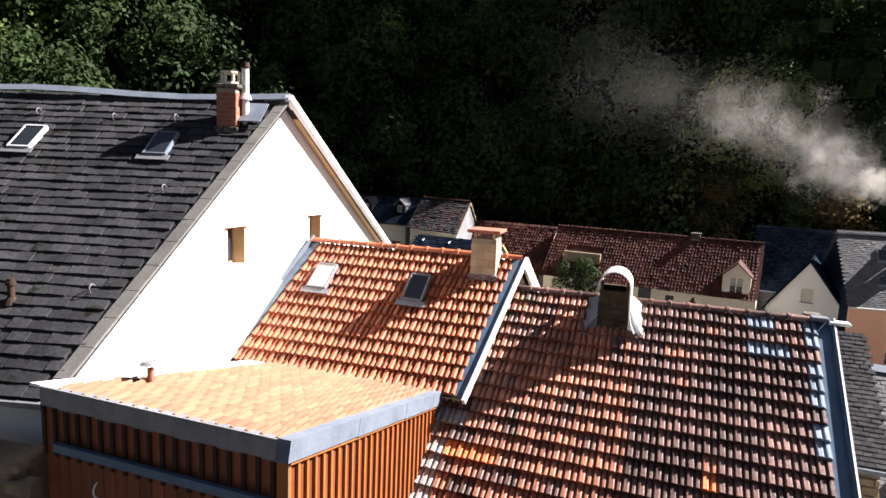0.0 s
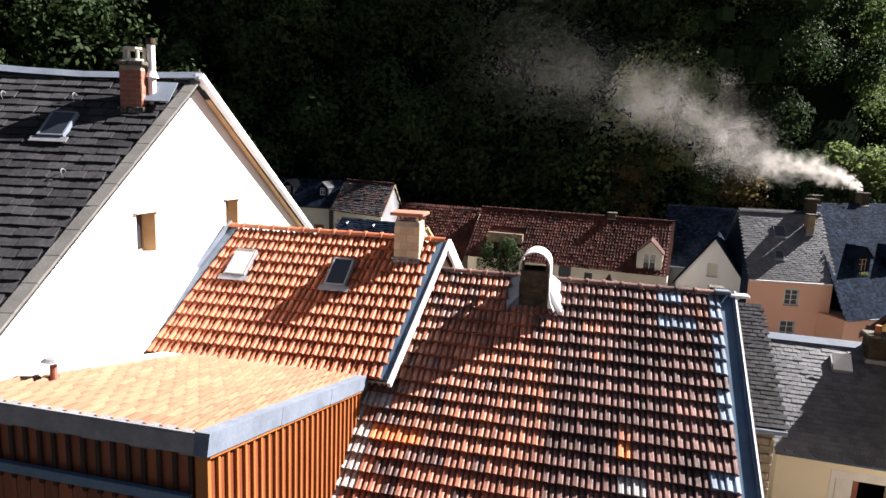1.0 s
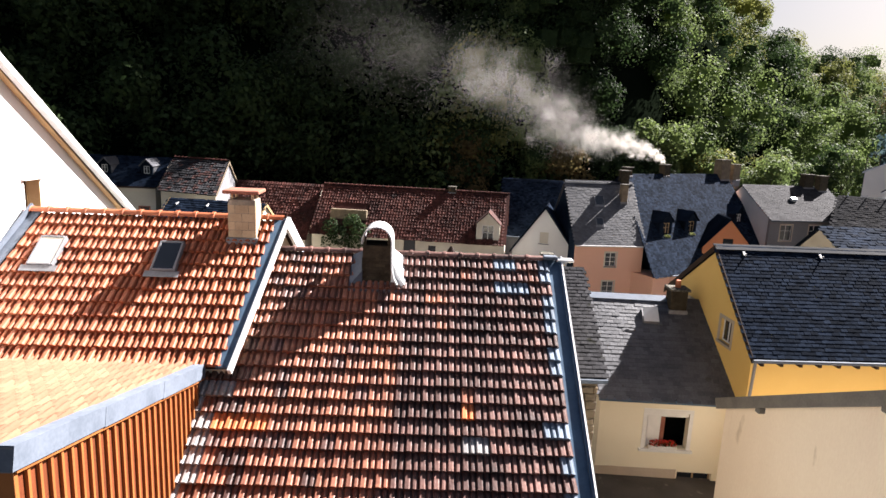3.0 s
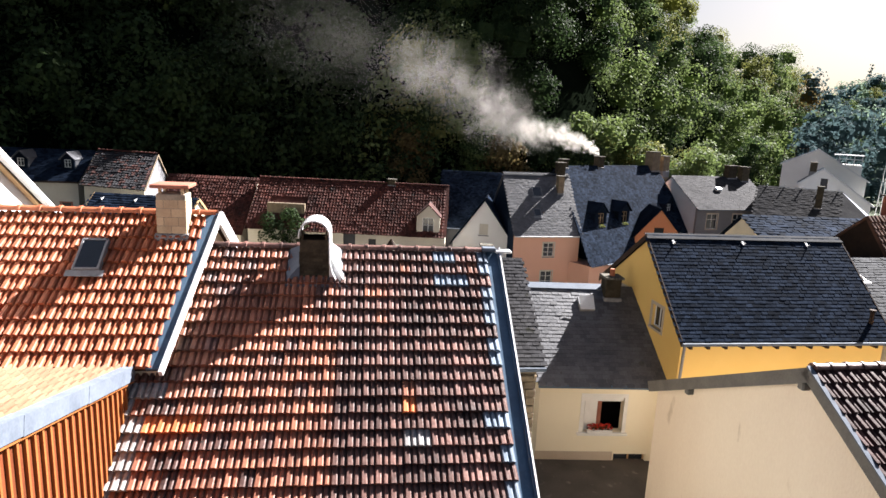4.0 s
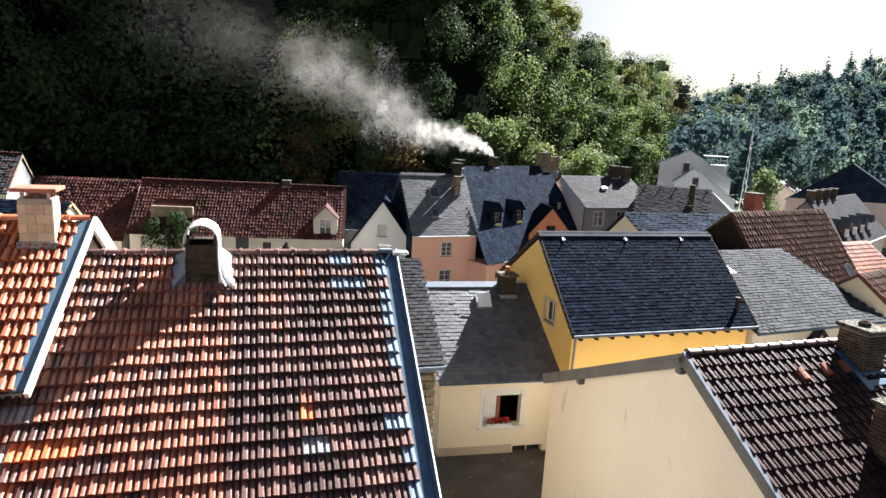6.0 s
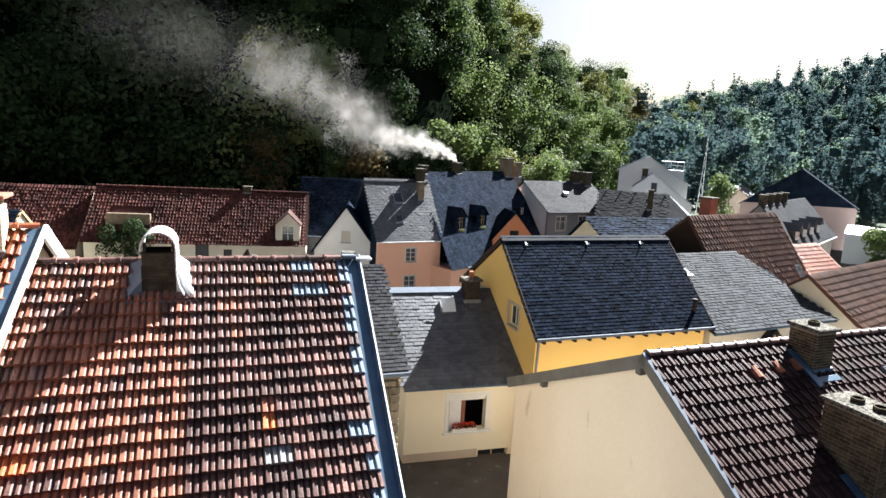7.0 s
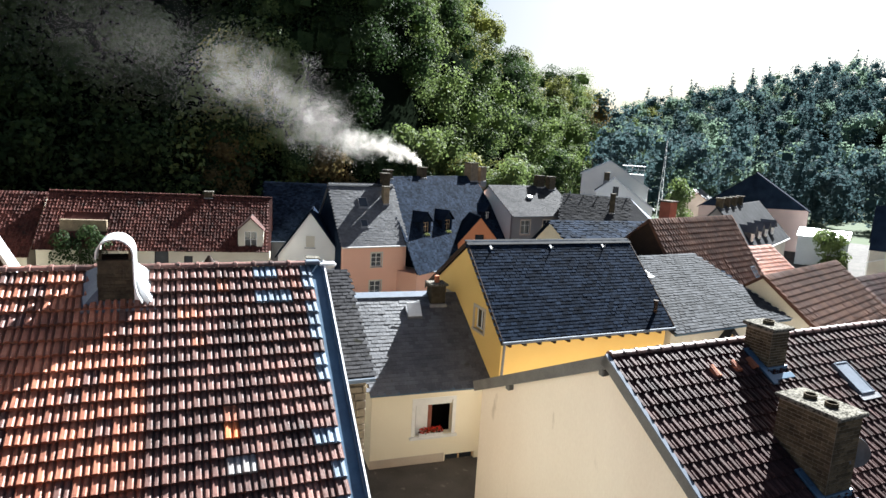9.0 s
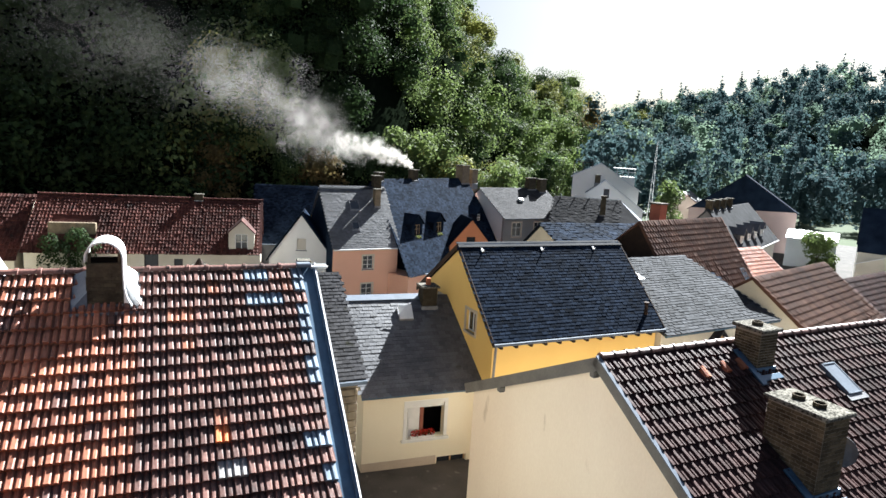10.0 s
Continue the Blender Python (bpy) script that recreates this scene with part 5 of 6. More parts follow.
dormer("dormer", big_house.upright(14.5, 6.3) @ pose(0, 0, -0.4), 1.5, 1.4, 1.8, "dark slate dormer with a small window", SLATE_BLUE, SLATE_BLUE, FRAME_WHITE)
cross_gable = House("house", "small orange gabled house front with a dark roof", (47.6, 43.6, 3.9), 62, 4, 2.6, 3.0, 2.6, 3.0, -4.5, ORANGE_WALL, SLATE_BLUE, left=((-0.5, 5.0, 0.5, 6.4),), gutter=None)
cross_gable.left_window((-0.5, 5.0, 0.5, 6.4), frame_mat=WOOD_DARK, bars=0, cross=0)
simple_chimney(big_house.upright(6.4, 0.4), 0.9, 0.7, 1.2)
simple_chimney(big_house.upright(0.6, 0.4), 0.9, 0.6, 0.9)
simple_chimney(big_house.upright(15.8, 0.9), 1.6, 1.0, 2.2, "broad grey chimney on a slate roof", STONE)
simple_chimney(big_house.upright(18.0, 1.0), 1.3, 0.9, 1.8, "broad grey chimney on a slate roof", STONE)

red_house = House("house", "long white house with an old red tile roof", (12.0, 60.9, 5.18), -29.0, 18.3, 4.5, 4.05, 4.5, 4, -4.5, OFFWHITE, TILE_RED, front=((8.9, 4.2, 10.0, 5.4), (11.2, 3.6, 11.9, 5.0)), gutter=None)
red_house.tiles(shape=LOWWAVE, w=0.27, e=0.37, mat=TILE_RED, lift=0.05, jitter=0.02, rng_seed=14, inside=lambda u, v: 0 < u < 18.2 and not (1.5 < u < 5.2 and v > 2.4))
red_house.front_window((8.9, 4.2, 10.0, 5.4), frame_mat=WOOD_DARK, bars=0, cross=0, sill=OFFWHITE)
red_house.front_window((11.2, 3.6, 11.9, 5.0), frame_mat=WOOD_DARK, bars=0, cross=0)
ridge_caps(red_house.ob, (0, 0, red_house.R + 0.05), (18.3, 0, red_house.R + 0.05), TILE_RED, 0.14, 0.45)
dormer("dormer", red_house.upright(16.6, 5.55) @ pose(0, -0.1, -0.6), 2.0, 2.0, 2.8, "white gabled loft dormer with a pale door", OFFWHITE, TILE_RED, FRAME_WHITE, door=True)
simple_chimney(red_house.upright(12.4, 0.3), 0.7, 0.6, 0.6, "small sooty chimney on a red roof")
old_wing = House("house", "sagging old house with a dark red tile roof", (2.4, 67.0, 5.05), -29.0, 11.0, 5.2, 4.7, 4.5, 4, -4.5, OFFWHITE, TILE_RED, gutter=None)
old_wing.tiles(shape=LOWWAVE, w=0.27, e=0.37, mat=TILE_RED, lift=0.05, jitter=0.03, rng_seed=15)
gable_house = House("house", "narrow white gabled house with a dark slate roof", (30.5, 49.4, 4.3), 54.8, 4.5, 3.24, 4.4, 3.2, 4.5, -4.5, WHITE, SLATE_BLUE, left=((-0.45, 5.3, 0.4, 6.4),), gutter=None)
gable_house.left_window((-0.45, 5.3, 0.4, 6.4), bars=1, cross=0, sill=GREY_WALL)
box_part("shutter", (0.24, -0.42, 5.33), (0.29, 0.37, 6.37), OFFWHITE, gable_house.wall_left, 0.005, label="closed pale shutter")
rear_house = House("house", "house with a steep dark slate roof", (31.2, 59.7, 6.2), -30.5, 6.5, 5, 5.5, 4, 4, -4.5, GREY_WALL, SLATE_BLUE)
rear_house.tiles(shape=FLAT, w=0.28, e=0.18, mat=SLATE_BLUE, name="slate", lift=0.012, jitter=0.009, stagger=0.5, rng_seed=16, vary_width=0.2)
holes = ((1.5, 5.15, 2.9, 6.8), (4.95, 5.15, 6.3, 6.8), (8.2, 5.15, 9.4, 6.8))
grey_house = House("house", "dark grey house with a pale grey slate roof", (56.2, 50.7, 6.57), -10.7, 10.7, 5.2, 3.2, 4.6, 3.4, -4, GREY_WALL, SLATE_OLD, front=holes, left_mat=BLUE_WALL)
grey_house.tiles(shape=FLAT, w=0.3, e=0.2, mat=SLATE_OLD, name="slate", lift=0.012, jitter=0.009, stagger=0.5, rng_seed=17, vary_width=0.2)
for hole in holes:
    grey_house.front_window(hole, bars=1, cross=1, surround=PLINTH, sill=PLINTH)
simple_chimney(grey_house.upright(7.6, 0.45), 1.2, 0.8, 1.5, "brown chimney on a grey slate roof", BRICK_SOOT)
simple_chimney(grey_house.upright(9.2, 1.0), 1.0, 0.8, 1.7, "brown chimney on a grey slate roof", BRICK_SOOT)
f = thing("roof_vent", grey_house.on_roof(4.7, 2.75), "small white roof vent on grey slates", "roof vent")
box_part("hood", (-0.38, -0.22, 0), (0.38, 0.33, 0.32), METAL_WHITE, f, 0.08)

slate_house = House("house", "house with a weathered diagonal slate roof", (25.3, 16.2, 6.04), -15, 7.7, 5.74, 1.99, 4, 3, -1, OFFWHITE, SLATE, gutter=GUTTER_BLUE)
slate_house.tiles(shape=FLAT, w=0.30, e=0.20, mat=SLATE, name="slate", singles=0, lift=0.022, jitter=0.010, stagger=0.5, rng_seed=18, vary_width=0.2, inside=lambda u, v: 0 < u < 7.7)
skylight("roof_window", slate_house.on_roof(2.15, 1.9), 0.5, 0.8, "small dark roof window on grey slates", False, ZINC_DULL)
for x in (3.4, 5.3):
    dormer("dormer", slate_house.m @ pose(x + 0.3, -5.6, slate_house.R - 3.6), 1.2, 0.75, 1.2, "small tan dormer under the slate eave", WOOD_TAN, SLATE_OLD, FRAME_WHITE)
lower_slate = House("house", "house with an old mossy slate roof", (30.5, 22.3, 6.9), -22, 9, 6, 2.6, 4, 3, -1, OFFWHITE, SLATE_BLUE, gutter=None)
lower_slate.tiles(shape=FLAT, w=0.36, e=0.24, mat=SLATE_BLUE, name="slate", lift=0.018, jitter=0.02, stagger=0.5, rng_seed=19, vary_width=0.2)
brown_house = House("house", "house with a dark brown pantile roof", (32.33, 16.81, 7.61), -5.3, 9.5, 3.0, 4.12, 4, 3.5, -2, CREAM, TILE_RUST, gutter=None, left_mat=WOOD_DARK)
brown_house.tiles(shape=LOWWAVE, w=0.27, e=0.36, mat=TILE_RUST, lift=0.05, jitter=0.01, rng_seed=20)
skylight("roof_window", brown_house.on_roof(8.2, 4.6), 0.6, 0.9, "roof window on a brown pantile roof", False, ZINC)
simple_chimney(brown_house.m @ pose(3.2, 0.7, brown_house.R - 0.9), 0.75, 0.7, 1.7, "red brick chimney behind a brown ridge", BRICK_RED)
rust_house = House("house", "house with a rust brown tile roof", (31.94, 10.29, 5.66), -3.4, 10, 4.37, 3.33, 4, 3, -2, OFFWHITE, TILE_RUST, gutter=None)
rust_house.tiles(shape=LOWWAVE, w=0.28, e=0.36, mat=TILE_RUST, lift=0.05, jitter=0.01, rng_seed=21)
rust_wing = House("house", "lower wing with a dark brown tile roof", (43.6, 9.6, 4.3), -8, 9, 5, 3.8, 4, 3, -2, OFFWHITE, TILE_BROWN, gutter=None)
rust_wing.tiles(shape=LOWWAVE, w=0.3, e=0.38, mat=TILE_BROWN, lift=0.05, jitter=0.01, rng_seed=22)

# ---- a low house hidden behind the near ridge, of which the chimneys show ----
low_house = House("house", "low house behind the near ridge with clay pots on its chimneys", (10.4, 27.6, 4.75), -26, 6.5, 3.5, 2.6, 3.5, 2.6, -1.8, OFFWHITE, TILE_OLD, gutter=None)
c = chimney("chimney", low_house.m @ pose(0.95, -0.3, low_house.R - 0.45), 0.55, 0.5, 0.75, "small sooty chimney with a pointed cap", OFFWHITE, "slab", None, CONCRETE)
tube_part("pointed_cap", (0.27, 0.25, 0.84), (0.27, 0.25, 1.15), 0.24, WOOD_DARK, c, 0.05, 10)
simple_chimney(low_house.m @ pose(5.6, -0.3, low_house.R - 0.3), 0.5, 0.45, 0.85, "small dark chimney top", BRICK_SOOT)

# ---- houses in the shade to the north ----
shade_house = House("house", "shaded cream house with a dark roof and dormers", (-15.5, 73.3, 7.0), -20, 14.4, 4.2, 2.6, 4, 3, -4.5, OFFWHITE, SLATE_BLUE, front=((12.7, 5.9, 13.6, 6.9), (9.4, 5.9, 10.2, 7.2)), gutter=WOOD_DARK)
for hole in ((12.7, 5.9, 13.6, 6.9), (9.4, 5.9, 10.2, 7.2)):
    shade_house.front_window(hole, frame_mat=WOOD_DARK, bars=0, cross=0, surround=BRICK_RED)
shade_house.tiles(shape=FLAT, w=0.36, e=0.26, mat=SLATE_BLUE, name="slate", lift=0.02, jitter=0.012, stagger=0.5, rng_seed=31, vary_width=0.2)
for x in (9.0, 13.0):
    dormer("dormer", shade_house.upright(x, 3.2), 1.1, 1.0, 1.4, "small dormer with a pale window frame", SLATE_BLUE, SLATE_GREY, FRAME_WHITE)
tin_house = House("house", "shaded house with a mottled dark roof and stone verges", (-1.65, 67.0, 7.09), -42.6, 6.6, 4.62, 2.68, 4, 3, -4.5, GREY_WALL, SLATE_OLD, gutter=None, verge=STONE, skew=-0.5, front_mat=OFFWHITE)
tin_house.tiles(shape=LOWWAVE, w=0.30, e=0.36, mat=TILE_BROWN, lift=0.05, jitter=0.03, rng_seed=23, kinds=lambda u, v, rng: TILE_BROWN if rng.random() < 0.25 else SLATE_OLD)
ridge_caps(tin_house.ob, (0, 0, tin_house.R + 0.05), (6.6, 0, tin_house.R + 0.05), TILE_RED, 0.14, 0.45)
blue_roof = House("house", "low house with a neat blue slate roof", (-1.74, 51.98, 4.9), -31, 7.9, 2.6, 2.0, 2.4, 1.9, -4, CREAM, SLATE_BLUE, gutter=None, verge=WOOD_TAN)
blue_roof.tiles(shape=FLAT, w=0.4, e=0.24, mat=SLATE_BLUE, name="slate", lift=0.03, jitter=0.01, stagger=0.5, rng_seed=24)
for x in (0.9, 3.4, 5.6):
    f = thing("snow_hook", blue_roof.on_roof(x, 0.6), "small pale ladder hook on blue slates", "roof hook", "ladder hooks")
    box_part("plate", (-0.05, -0.12, 0.02), (0.05, 0.12, 0.07), METAL_WHITE, f, 0.01)
    box_part("bent_rod", (-0.03, -0.2, 0.03), (0.03, -0.12, 0.2), METAL_WHITE, f, 0.006)

# ---- houses down the valley ----
far_house = House("house", "large distant pinkish house with a dark hipped roof", (104, 36.85, 9.67), 18.6, 9, 8.2, 5.6, 8.2, 6.2, -4, PALE_PINK, SLATE_BLUE, gutter=None)
bm = bmesh.new()
add_slab(bm, [(0.02, -7.6, far_house.R - 5.35), (0.02, 0, far_house.R - 0.15), (0.02, 7.6, far_house.R - 5.9)], 0.08)
part("slate_gable", bm, SLATE_BLUE, far_house.ob, "dark slate hung gable")
white_block = House("house", "white modern house with a dark roof and a roof terrace", (83.7, 50.9, 10.2), 32, 9, 6.2, 3.9, 4.4, 2.2, -3, WHITE, SLATE_BLUE, gutter=METAL_WHITE, verge=METAL_WHITE)
R_ = white_block.R
box_part("terrace", (1.0, -5.2, R_ - 3.4), (5.0, -2.4, R_ - 1.9), WHITE, white_block.ob, 0.03)
for y in (-5.1, -4.2, -3.3, -2.5):
    box_part("terrace_post", (1.05, y - 0.05, R_ - 1.9), (1.15, y + 0.05, R_ - 0.7), METAL_WHITE, white_block.ob, 0.01)
box_part("terrace_rail", (1.04, -5.2, R_ - 1.2), (1.16, -2.4, R_ - 1.1), METAL_WHITE, white_block.ob, 0.01)
box_part("terrace_roof", (0.9, -5.3, R_ - 0.7), (4.5, -1.9, R_ - 0.58), METAL_WHITE, white_block.ob, 0.02)
box_part("terrace_glazing", (1.6, -2.6, R_ - 1.9), (4.4, -2.45, R_ - 0.7), GLASS, white_block.ob, 0)
box_part("roof_rail", (0.3, 1.2, R_ - 0.05), (0.4, 4.2, R_ + 0.05), WOOD_DARK, white_block.ob, 0.01)
for y in (1.3, 2.7, 4.1):
    box_part("roof_rail_post", (0.3, y - 0.05, R_ - 0.55 * y), (0.4, y + 0.05, R_ - 0.05), WOOD_DARK, white_block.ob, 0.01)
white_front = House("house", "white gabled house stepping down the slope", (79.0, 47.1, 7.85), 32, 4.5, 5.9, 4.2, 2.7, 2.1, -3, WHITE, SLATE_BLUE, gutter=METAL_WHITE, verge=METAL_WHITE, left=((-0.7, 8.3, 0.1, 9.6),))
white_front.left_window((-0.7, 8.3, 0.1, 9.6), frame_mat=WOOD_DARK, bars=0, cross=0)
simple_chimney(white_front.m @ pose(0.8, 0.7, white_front.R - 0.6), 1.5, 0.8, 1.2, "broad dark chimney on a white house", BRICK_SOOT)
dark_barn = House("house", "long dark slate roofed house with a pale end slope", (63.7, 44.9, 6.05), -57, 7.9, 5, 3.4, 4, 3, -3, GREY_WALL, SLATE_OLD, gutter=None)
dark_barn.tiles(shape=FLAT, w=0.45, e=0.3, mat=SLATE_OLD, name="slate", lift=0.012, jitter=0.009, stagger=0.5, rng_seed=25)
R_ = dark_barn.R
bm = bmesh.new()
add_slab(bm, [(7.9, 0, R_), (11.6, -5, R_ - 3.4), (11.6, 4, R_ - 3.0)], 0.1)
part("roof", bm, ZINC, dark_barn.ob, "pale metal hip slope")
bm = bmesh.new()
add_slab(bm, [(7.9, 0, R_), (7.9, -5, R_ - 3.4), (11.6, -5, R_ - 3.4)], 0.1)
part("roof", bm, SLATE_OLD, dark_barn.ob)
box_part("wall", (7.76, -4.7, -0.6), (11.3, 3.7, R_ - 3.5), GREY_WALL, dark_barn.ob, 0.01)
for i in range(5):
    box_part("ridge_post", (0.8 + 1.7 * i, -0.06, R_ - 0.05), (0.92 + 1.7 * i, 0.06, R_ + 0.28), METAL_WHITE, dark_barn.ob, 0.01)
simple_chimney(dark_barn.upright(5.6, 3.3), 0.6, 0.6, 2.3, "tall slim brown chimney on a dark slate roof", BRICK_SOOT)
mholes = tuple((1.2 + 2.4 * i, z, 2.2 + 2.4 * i, z + 1.5) for i in range(5) for z in (1.2, 4.0))
mansard = House("house", "white house with a tall slate roof and stout chimneys", (57.6, 23.4, 6.9), 8, 17.5, 3.6, 3.8, 3.2, 3.6, -3.5, OFFWHITE, SLATE, gutter=METAL_WHITE, front=mholes, left_mat=GREY_WALL)
for hole in mholes:
    mansard.front_window(hole, frame_mat=WOOD_DARK, bars=1, cross=0)
for x in (0.6, 3.0, 5.4, 8.0):
    simple_chimney(mansard.upright(x, 0.4), 0.6, 0.6, 1.0, "stout brown chimney on a slate roof", BRICK_SOOT)
for x in (2.5, 5.5, 8.5, 11.5):
    dormer("dormer", mansard.upright(x, 4.2), 1.0, 0.9, 1.0, "pale dormer on a slate roof", FRAME_WHITE, SLATE_GREY)
pink_low = House("house", "low house with a faded pink tile roof", (50.5, 19.5, 4.2), -10, 7, 3.5, 2.6, 3, 2.4, -3, PINK, TILE_RUST, gutter=None)
pink_low.tiles(shape=LOWWAVE, w=0.3, e=0.4, mat=TILE_ORANGE, lift=0.05, jitter=0.01, rng_seed=26)
for i, (x, y, z, a, L, w, h, wall, roof, label) in enumerate((
        (101.5, 28.8, 2.2, -78, 6.5, 3.8, 0.9, BLUE_WALL, METAL_WHITE, "pale blue hall with a flat white roof"),
        (97.0, 19.0, 6.6, -78, 9, 5, 5.4, OFFWHITE, SLATE_BLUE, "house with a steep blue slate roof"),
        (88, 13.5, 1.6, -10, 12, 4, 1.6, OFFWHITE, METAL_WHITE, "low house with a pale metal roof"),
        (80, 10, 0.6, -8, 8, 4, 3.0, OFFWHITE, SLATE, "white house with a dark slate roof"),
        (62, 9.5, 2.0, -25, 11, 5, 2.2, OFFWHITE, SLATE_GREY, "long shed with a pale grey roof"),
        (133, 62, 4.6, 0, 9, 5, 3.4, OFFWHITE, SLATE_GREY, "distant house with a grey roof"),
        (118, 52, 4.8, 30, 7, 4, 3.0, OFFWHITE, TILE_RUST, "distant house with a brown roof"),
        (150, 60, 3.6, -15, 8, 4, 3.0, WHITE, SLATE, "distant white house with a dark roof"))):
    hh = House("house", label, (x, y, z), a, L, w, h, w, h, -5, wall, roof, gutter=None, front=((1.5, 0.8, 2.6, 2.2), (4.0, 0.8, 5.1, 2.2)))
    for hole in ((1.5, 0.8, 2.6, 2.2), (4.0, 0.8, 5.1, 2.2)):
        hh.front_window(hole, bars=1, cross=0)
f = thing("mast", pose(92.5, 46.6, -2), "thin pale lattice mast beside a white house", "mast")
for a in range(3):
    tube_part("leg", (0.5 * math.cos(a * 2.1), 0.5 * math.sin(a * 2.1), 0), (0.06 * math.cos(a * 2.1), 0.06 * math.sin(a * 2.1), 16), 0.07, METAL_WHITE, f, 0.04, 6)
for i in range(9):
    z, r = 1.2 + i * 1.6, 0.5 * (1 - (1.2 + i * 1.6) / 17)
    tube_part("brace", (r, 0, z), (r * math.cos(2.1), r * math.sin(2.1), z + 1.2), 0.03, METAL_WHITE, f, n=5)


def car(m, mat, label):
    t = thing("car", m, label, "car", "parked cars")
    bm = bmesh.new()
    add_box(bm, (-2.1, -0.85, 0.3), (2.1, 0.85, 0.85), None, 0.15)
    part("body", bm, mat, t)
    bm = bmesh.new()
    vs = add_box(bm, (-1.3, -0.75, 0.84), (1.1, 0.75, 1.42), None, 0.12)
    for v in bm.verts:
        if v.co.z > 1.2:
            v.co.x *= 0.7
            v.co.y *= 0.85
    part("cabin", bm, GLASS, t)
    for x in (-1.35, 1.35):
        for y in (-0.8, 0.8):
            tube_part("wheel", (x, y - 0.1, 0.32), (x, y + 0.1, 0.32), 0.32, WOOD_DARK, t, n=12)


for i, (x, y, a, mat_) in enumerate(((80.5, 22.2, 10, WHITE), (82.5, 25.2, 60, SLATE), (86.5, 24.0, 15, WHITE), (89, 26.5, 15, GREY_WALL))):
    car(pose(x, y, ground_z(x, y), 0, 0, a), mat_, ("white" if mat_ is WHITE else "dark grey") + " parked car in the valley street")

# ---- trees that stand out ----
tree(89, 41.5, 11.5, 3.2, LEAF_LIT, "slender bright green tree among the houses", 2600, 0.40, 21, 0.05)
tree(96.7, 23.4, 6.0, 2.7, LEAF_LIT, "small round green tree in the valley street", 3000, 0.36, 22, 0.1)
# most of these trees wear the sunlit copy of the green
for i, (x, y, h, s, mat_, label) in enumerate((
        (57, 84, 22, 8.5, LEAF_LIT, "large dark green broadleaf tree on the slope"),
        (45, 71, 11, 5.0, LEAF_RUST, "tree with rusty autumn leaves above the houses"),
        (60, 70, 12, 5.2, LEAF_LIT, "bushy light green tree above the houses"),
        (68, 68, 12, 5.0, LEAF_YELLOW, "bushy yellow-green tree above the houses"),
        (75, 64, 13, 5.0, LEAF_LIT, "green tree on the foot of the slope"),
        (82, 66, 14, 5.2, LEAF_LIT, "green tree on the foot of the slope"),
        (94, 66, 15, 5.5, LEAF_LIT, "green tree on the foot of the slope"),
        (38, 88, 19, 6.0, LEAF_YELLOW, "tall yellowing tree on the slope"),
        (24, 90, 20, 4.0, LEAF_YELLOW, "tall thin yellowing tree on the dark slope"),
        (29, 70, 8, 3.8, LEAF_LIT, "bright green shrub behind the roofs"),
        (-36, 82, 16, 6.0, LEAF_LIT, "light green tree above the slate roof"),
        (-48, 84, 17, 6.5, LEAF_LIT, "light green tree above the slate roof"))):
    tree(x, y, h, s, mat_, label, 3200, 0.5, 40 + i, 0.15)

# ivy on the broken part of the red house
box_part("raised_wall", (1.6, -3.2, red_house.R - 3.1), (5.1, -2.75, red_house.R - 1.95), STONE, red_house.ob, 0.04, label="stained bare wall breaking through the tiles")
rng = np.random.default_rng(9)
iv = thing("climbing_shrub", red_house.m @ pose(3.4, -4.4, 4.2), "dark climbing shrub against the old white house", "shrub")
link_mesh("leaves", mesh_of_quads("leaves", leaf_cloud(rng, [((1.5 * math.sin(i * 2.4), 0.25 * math.sin(i), 0.27 * i), 0.9) for i in range(10)], 3200, 0.22), LEAF_SHADED), LEAF_SHADED, iv)
tube_part("stem", (0, 0, -8), (0, 0, 1.5), 0.12, BARK, iv, n=6)


# ---- smoke over the slate roofs ----
SMOKE = material("white_wood_smoke", (0.85, 0.82, 0.77), 1.0, (0.76, 0.73, 0.69), 0.5, 3, 0, leaf=0.15, spec=0.0)
smoke = thing("smoke_plume", pose(45.2, 51.0, 8.75), "white wood smoke drifting from a chimney", "smoke", kind="stuff")


# distance drifted, rise and half width along the plume
DRIFT = ((0.0, 0.0, 0.22), (1.6, 0.9, 0.45), (4.0, 1.6, 0.85), (7.0, 1.9, 1.3), (10.0, 3.0, 1.7), (14.0, 5.6, 2.0), (19.0, 7.7, 2.2), (26.0, 9.2, 3.0), (36.0, 12.0, 4.4))


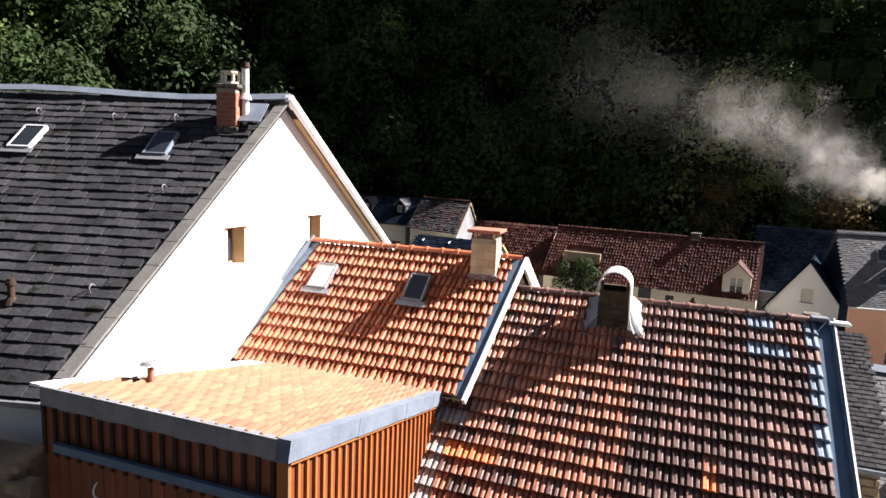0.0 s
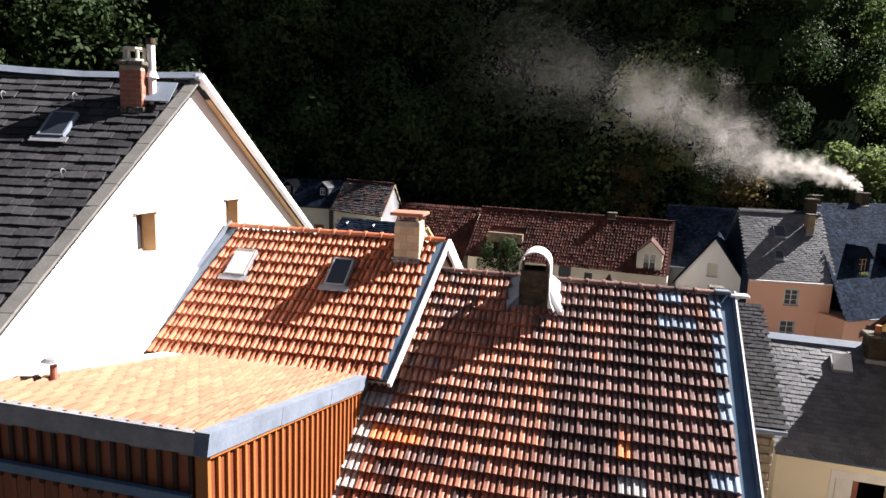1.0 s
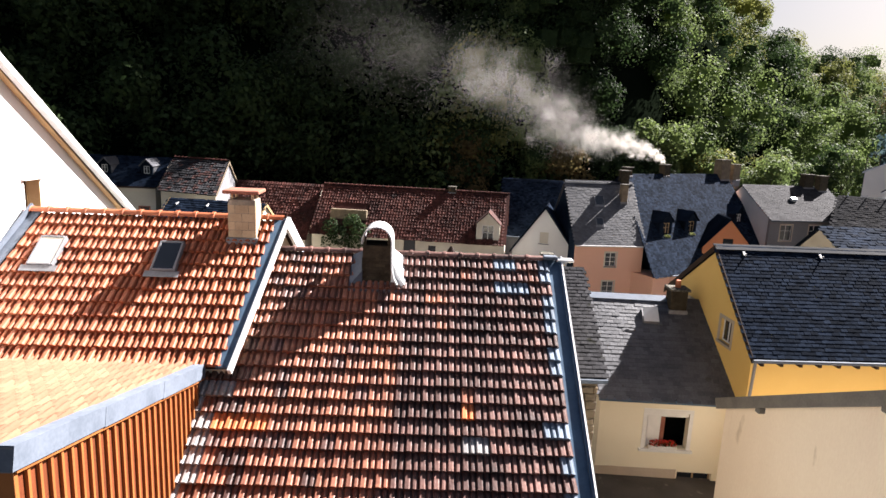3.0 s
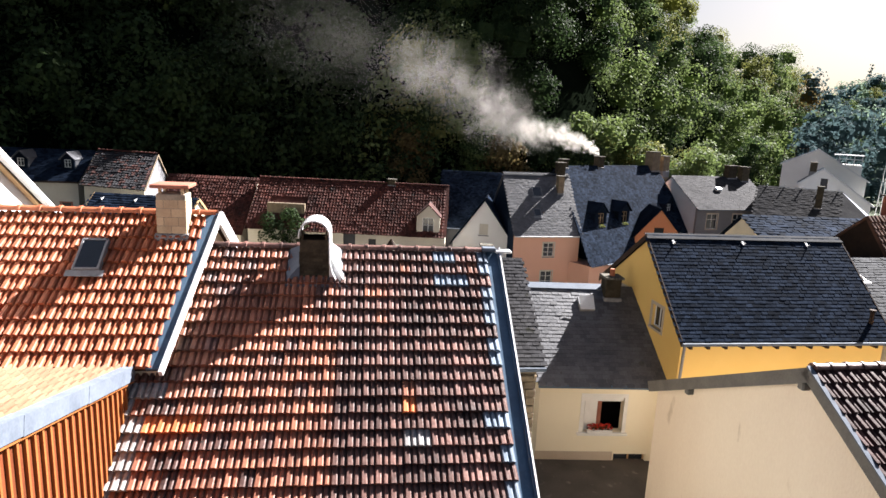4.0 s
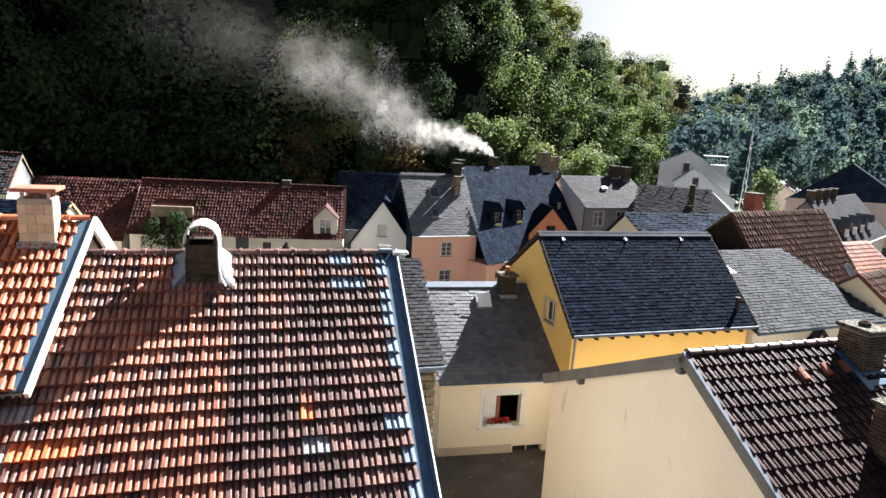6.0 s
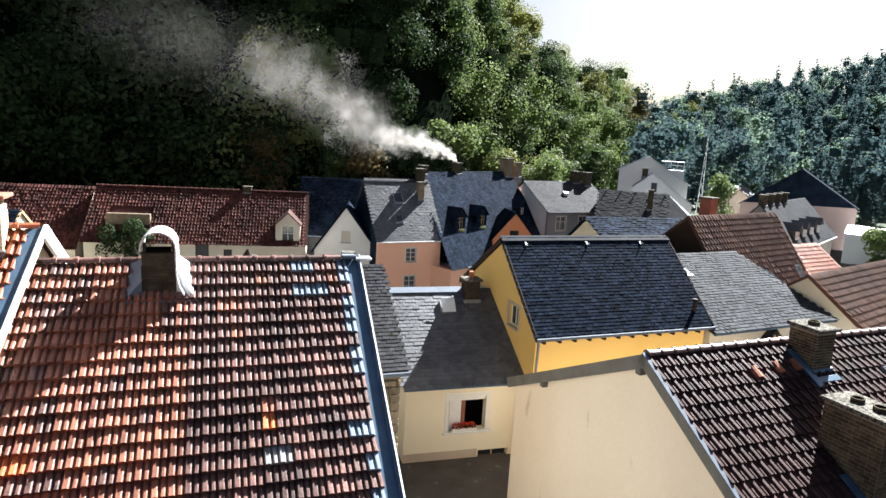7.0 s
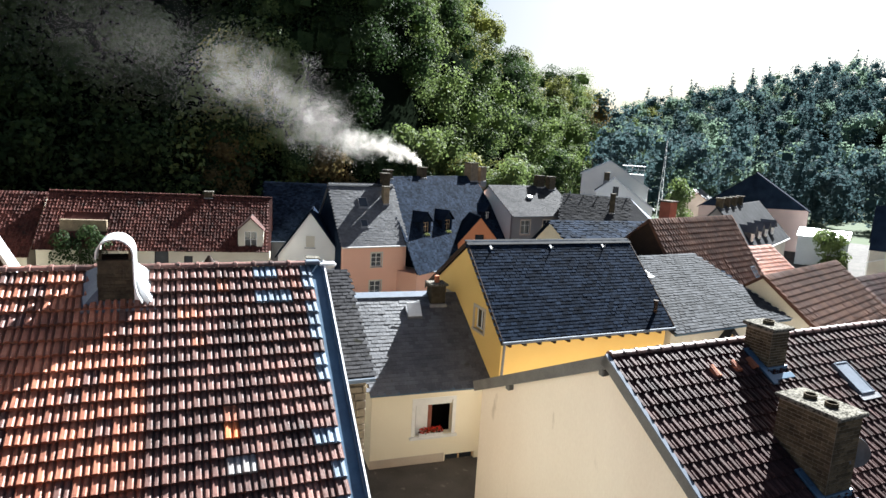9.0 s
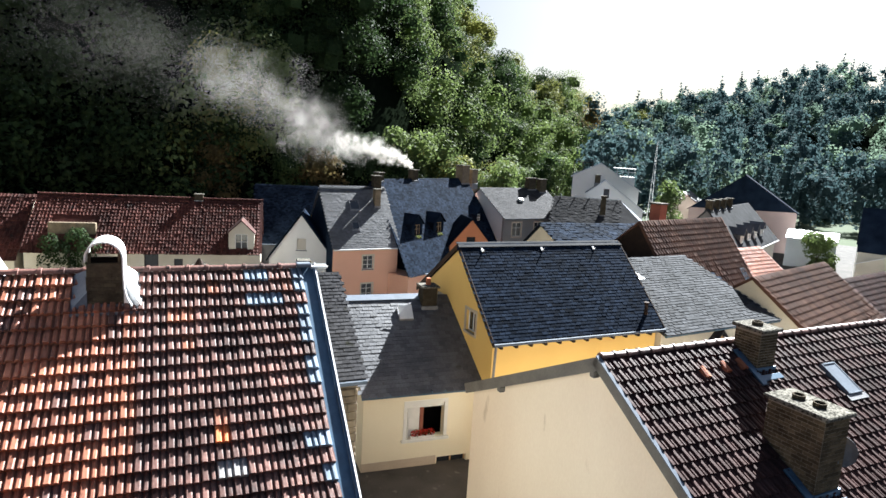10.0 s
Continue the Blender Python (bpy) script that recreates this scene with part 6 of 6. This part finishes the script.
def along(s):
    k = min(len(DRIFT) - 2, int(s))
    u = s - k
    return [a + (b - a) * u for a, b in zip(DRIFT[k], DRIFT[k + 1])]


def smoke_flecks(seed, s0, s1, puffs, flecks, size, tight, flat):
    """Fine airborne flecks in round billows, each with smaller billows on its skin, along the plume."""
    rng = np.random.default_rng(seed)
    out = []
    for i in range(puffs):
        d, z, r = along(s0 + (s1 - s0) * (i + rng.random()) / puffs)
        mid = np.array([-0.925 * d, 0.38 * d, 0.1 + z]) + rng.normal(size=3) * r * np.array([0.7, 0.6, 0.6])
        big = r * rng.uniform(0.22, 0.5)
        knobs = mid + rng.normal(size=(6, 3)) * big * 0.8
        pick = knobs[rng.integers(0, 6, flecks)]
        spread = rng.normal(size=(flecks, 3)) * big * tight * rng.uniform(0.35, 1.0, (flecks, 1))
        p = pick + spread * np.array([1.0 + flat, 1.0, 1.0])
        t = rng.normal(size=(flecks, 3, 3))
        t /= np.linalg.norm(t, axis=2)[:, :, None]
        out.append((p[:, None, :] + t * size * rng.uniform(0.6, 1.3, (flecks, 1, 1))).reshape(-1, 3))
    return np.concatenate(out)


def mesh_of_triangles(name, points, mat):
    n = len(points) // 3
    me = bpy.data.meshes.new(name)
    me.vertices.add(3 * n)
    me.vertices.foreach_set("co", points.astype(np.float32).ravel())
    me.loops.add(3 * n)
    me.loops.foreach_set("vertex_index", np.arange(3 * n, dtype=np.int32))
    me.polygons.add(n)
    me.polygons.foreach_set("loop_start", np.arange(0, 3 * n, 3, dtype=np.int32))
    me.polygons.foreach_set("loop_total", np.full(n, 3, dtype=np.int32))
    me.update()
    me.materials.append(mat)
    return me


for a in ((1, 0.0, 1.7, 70, 1000, 0.014, 0.8, 0.0), (2, 1.4, 4.3, 130, 1300, 0.014, 0.75, 0.1), (3, 3.9, 6.3, 90, 1700, 0.014, 0.9, 0.2), (4, 5.4, 8.0, 90, 2300, 0.0085, 1.5, 0.4)):
    link_mesh("flecks", mesh_of_triangles("flecks", smoke_flecks(*a), SMOKE), SMOKE, smoke)
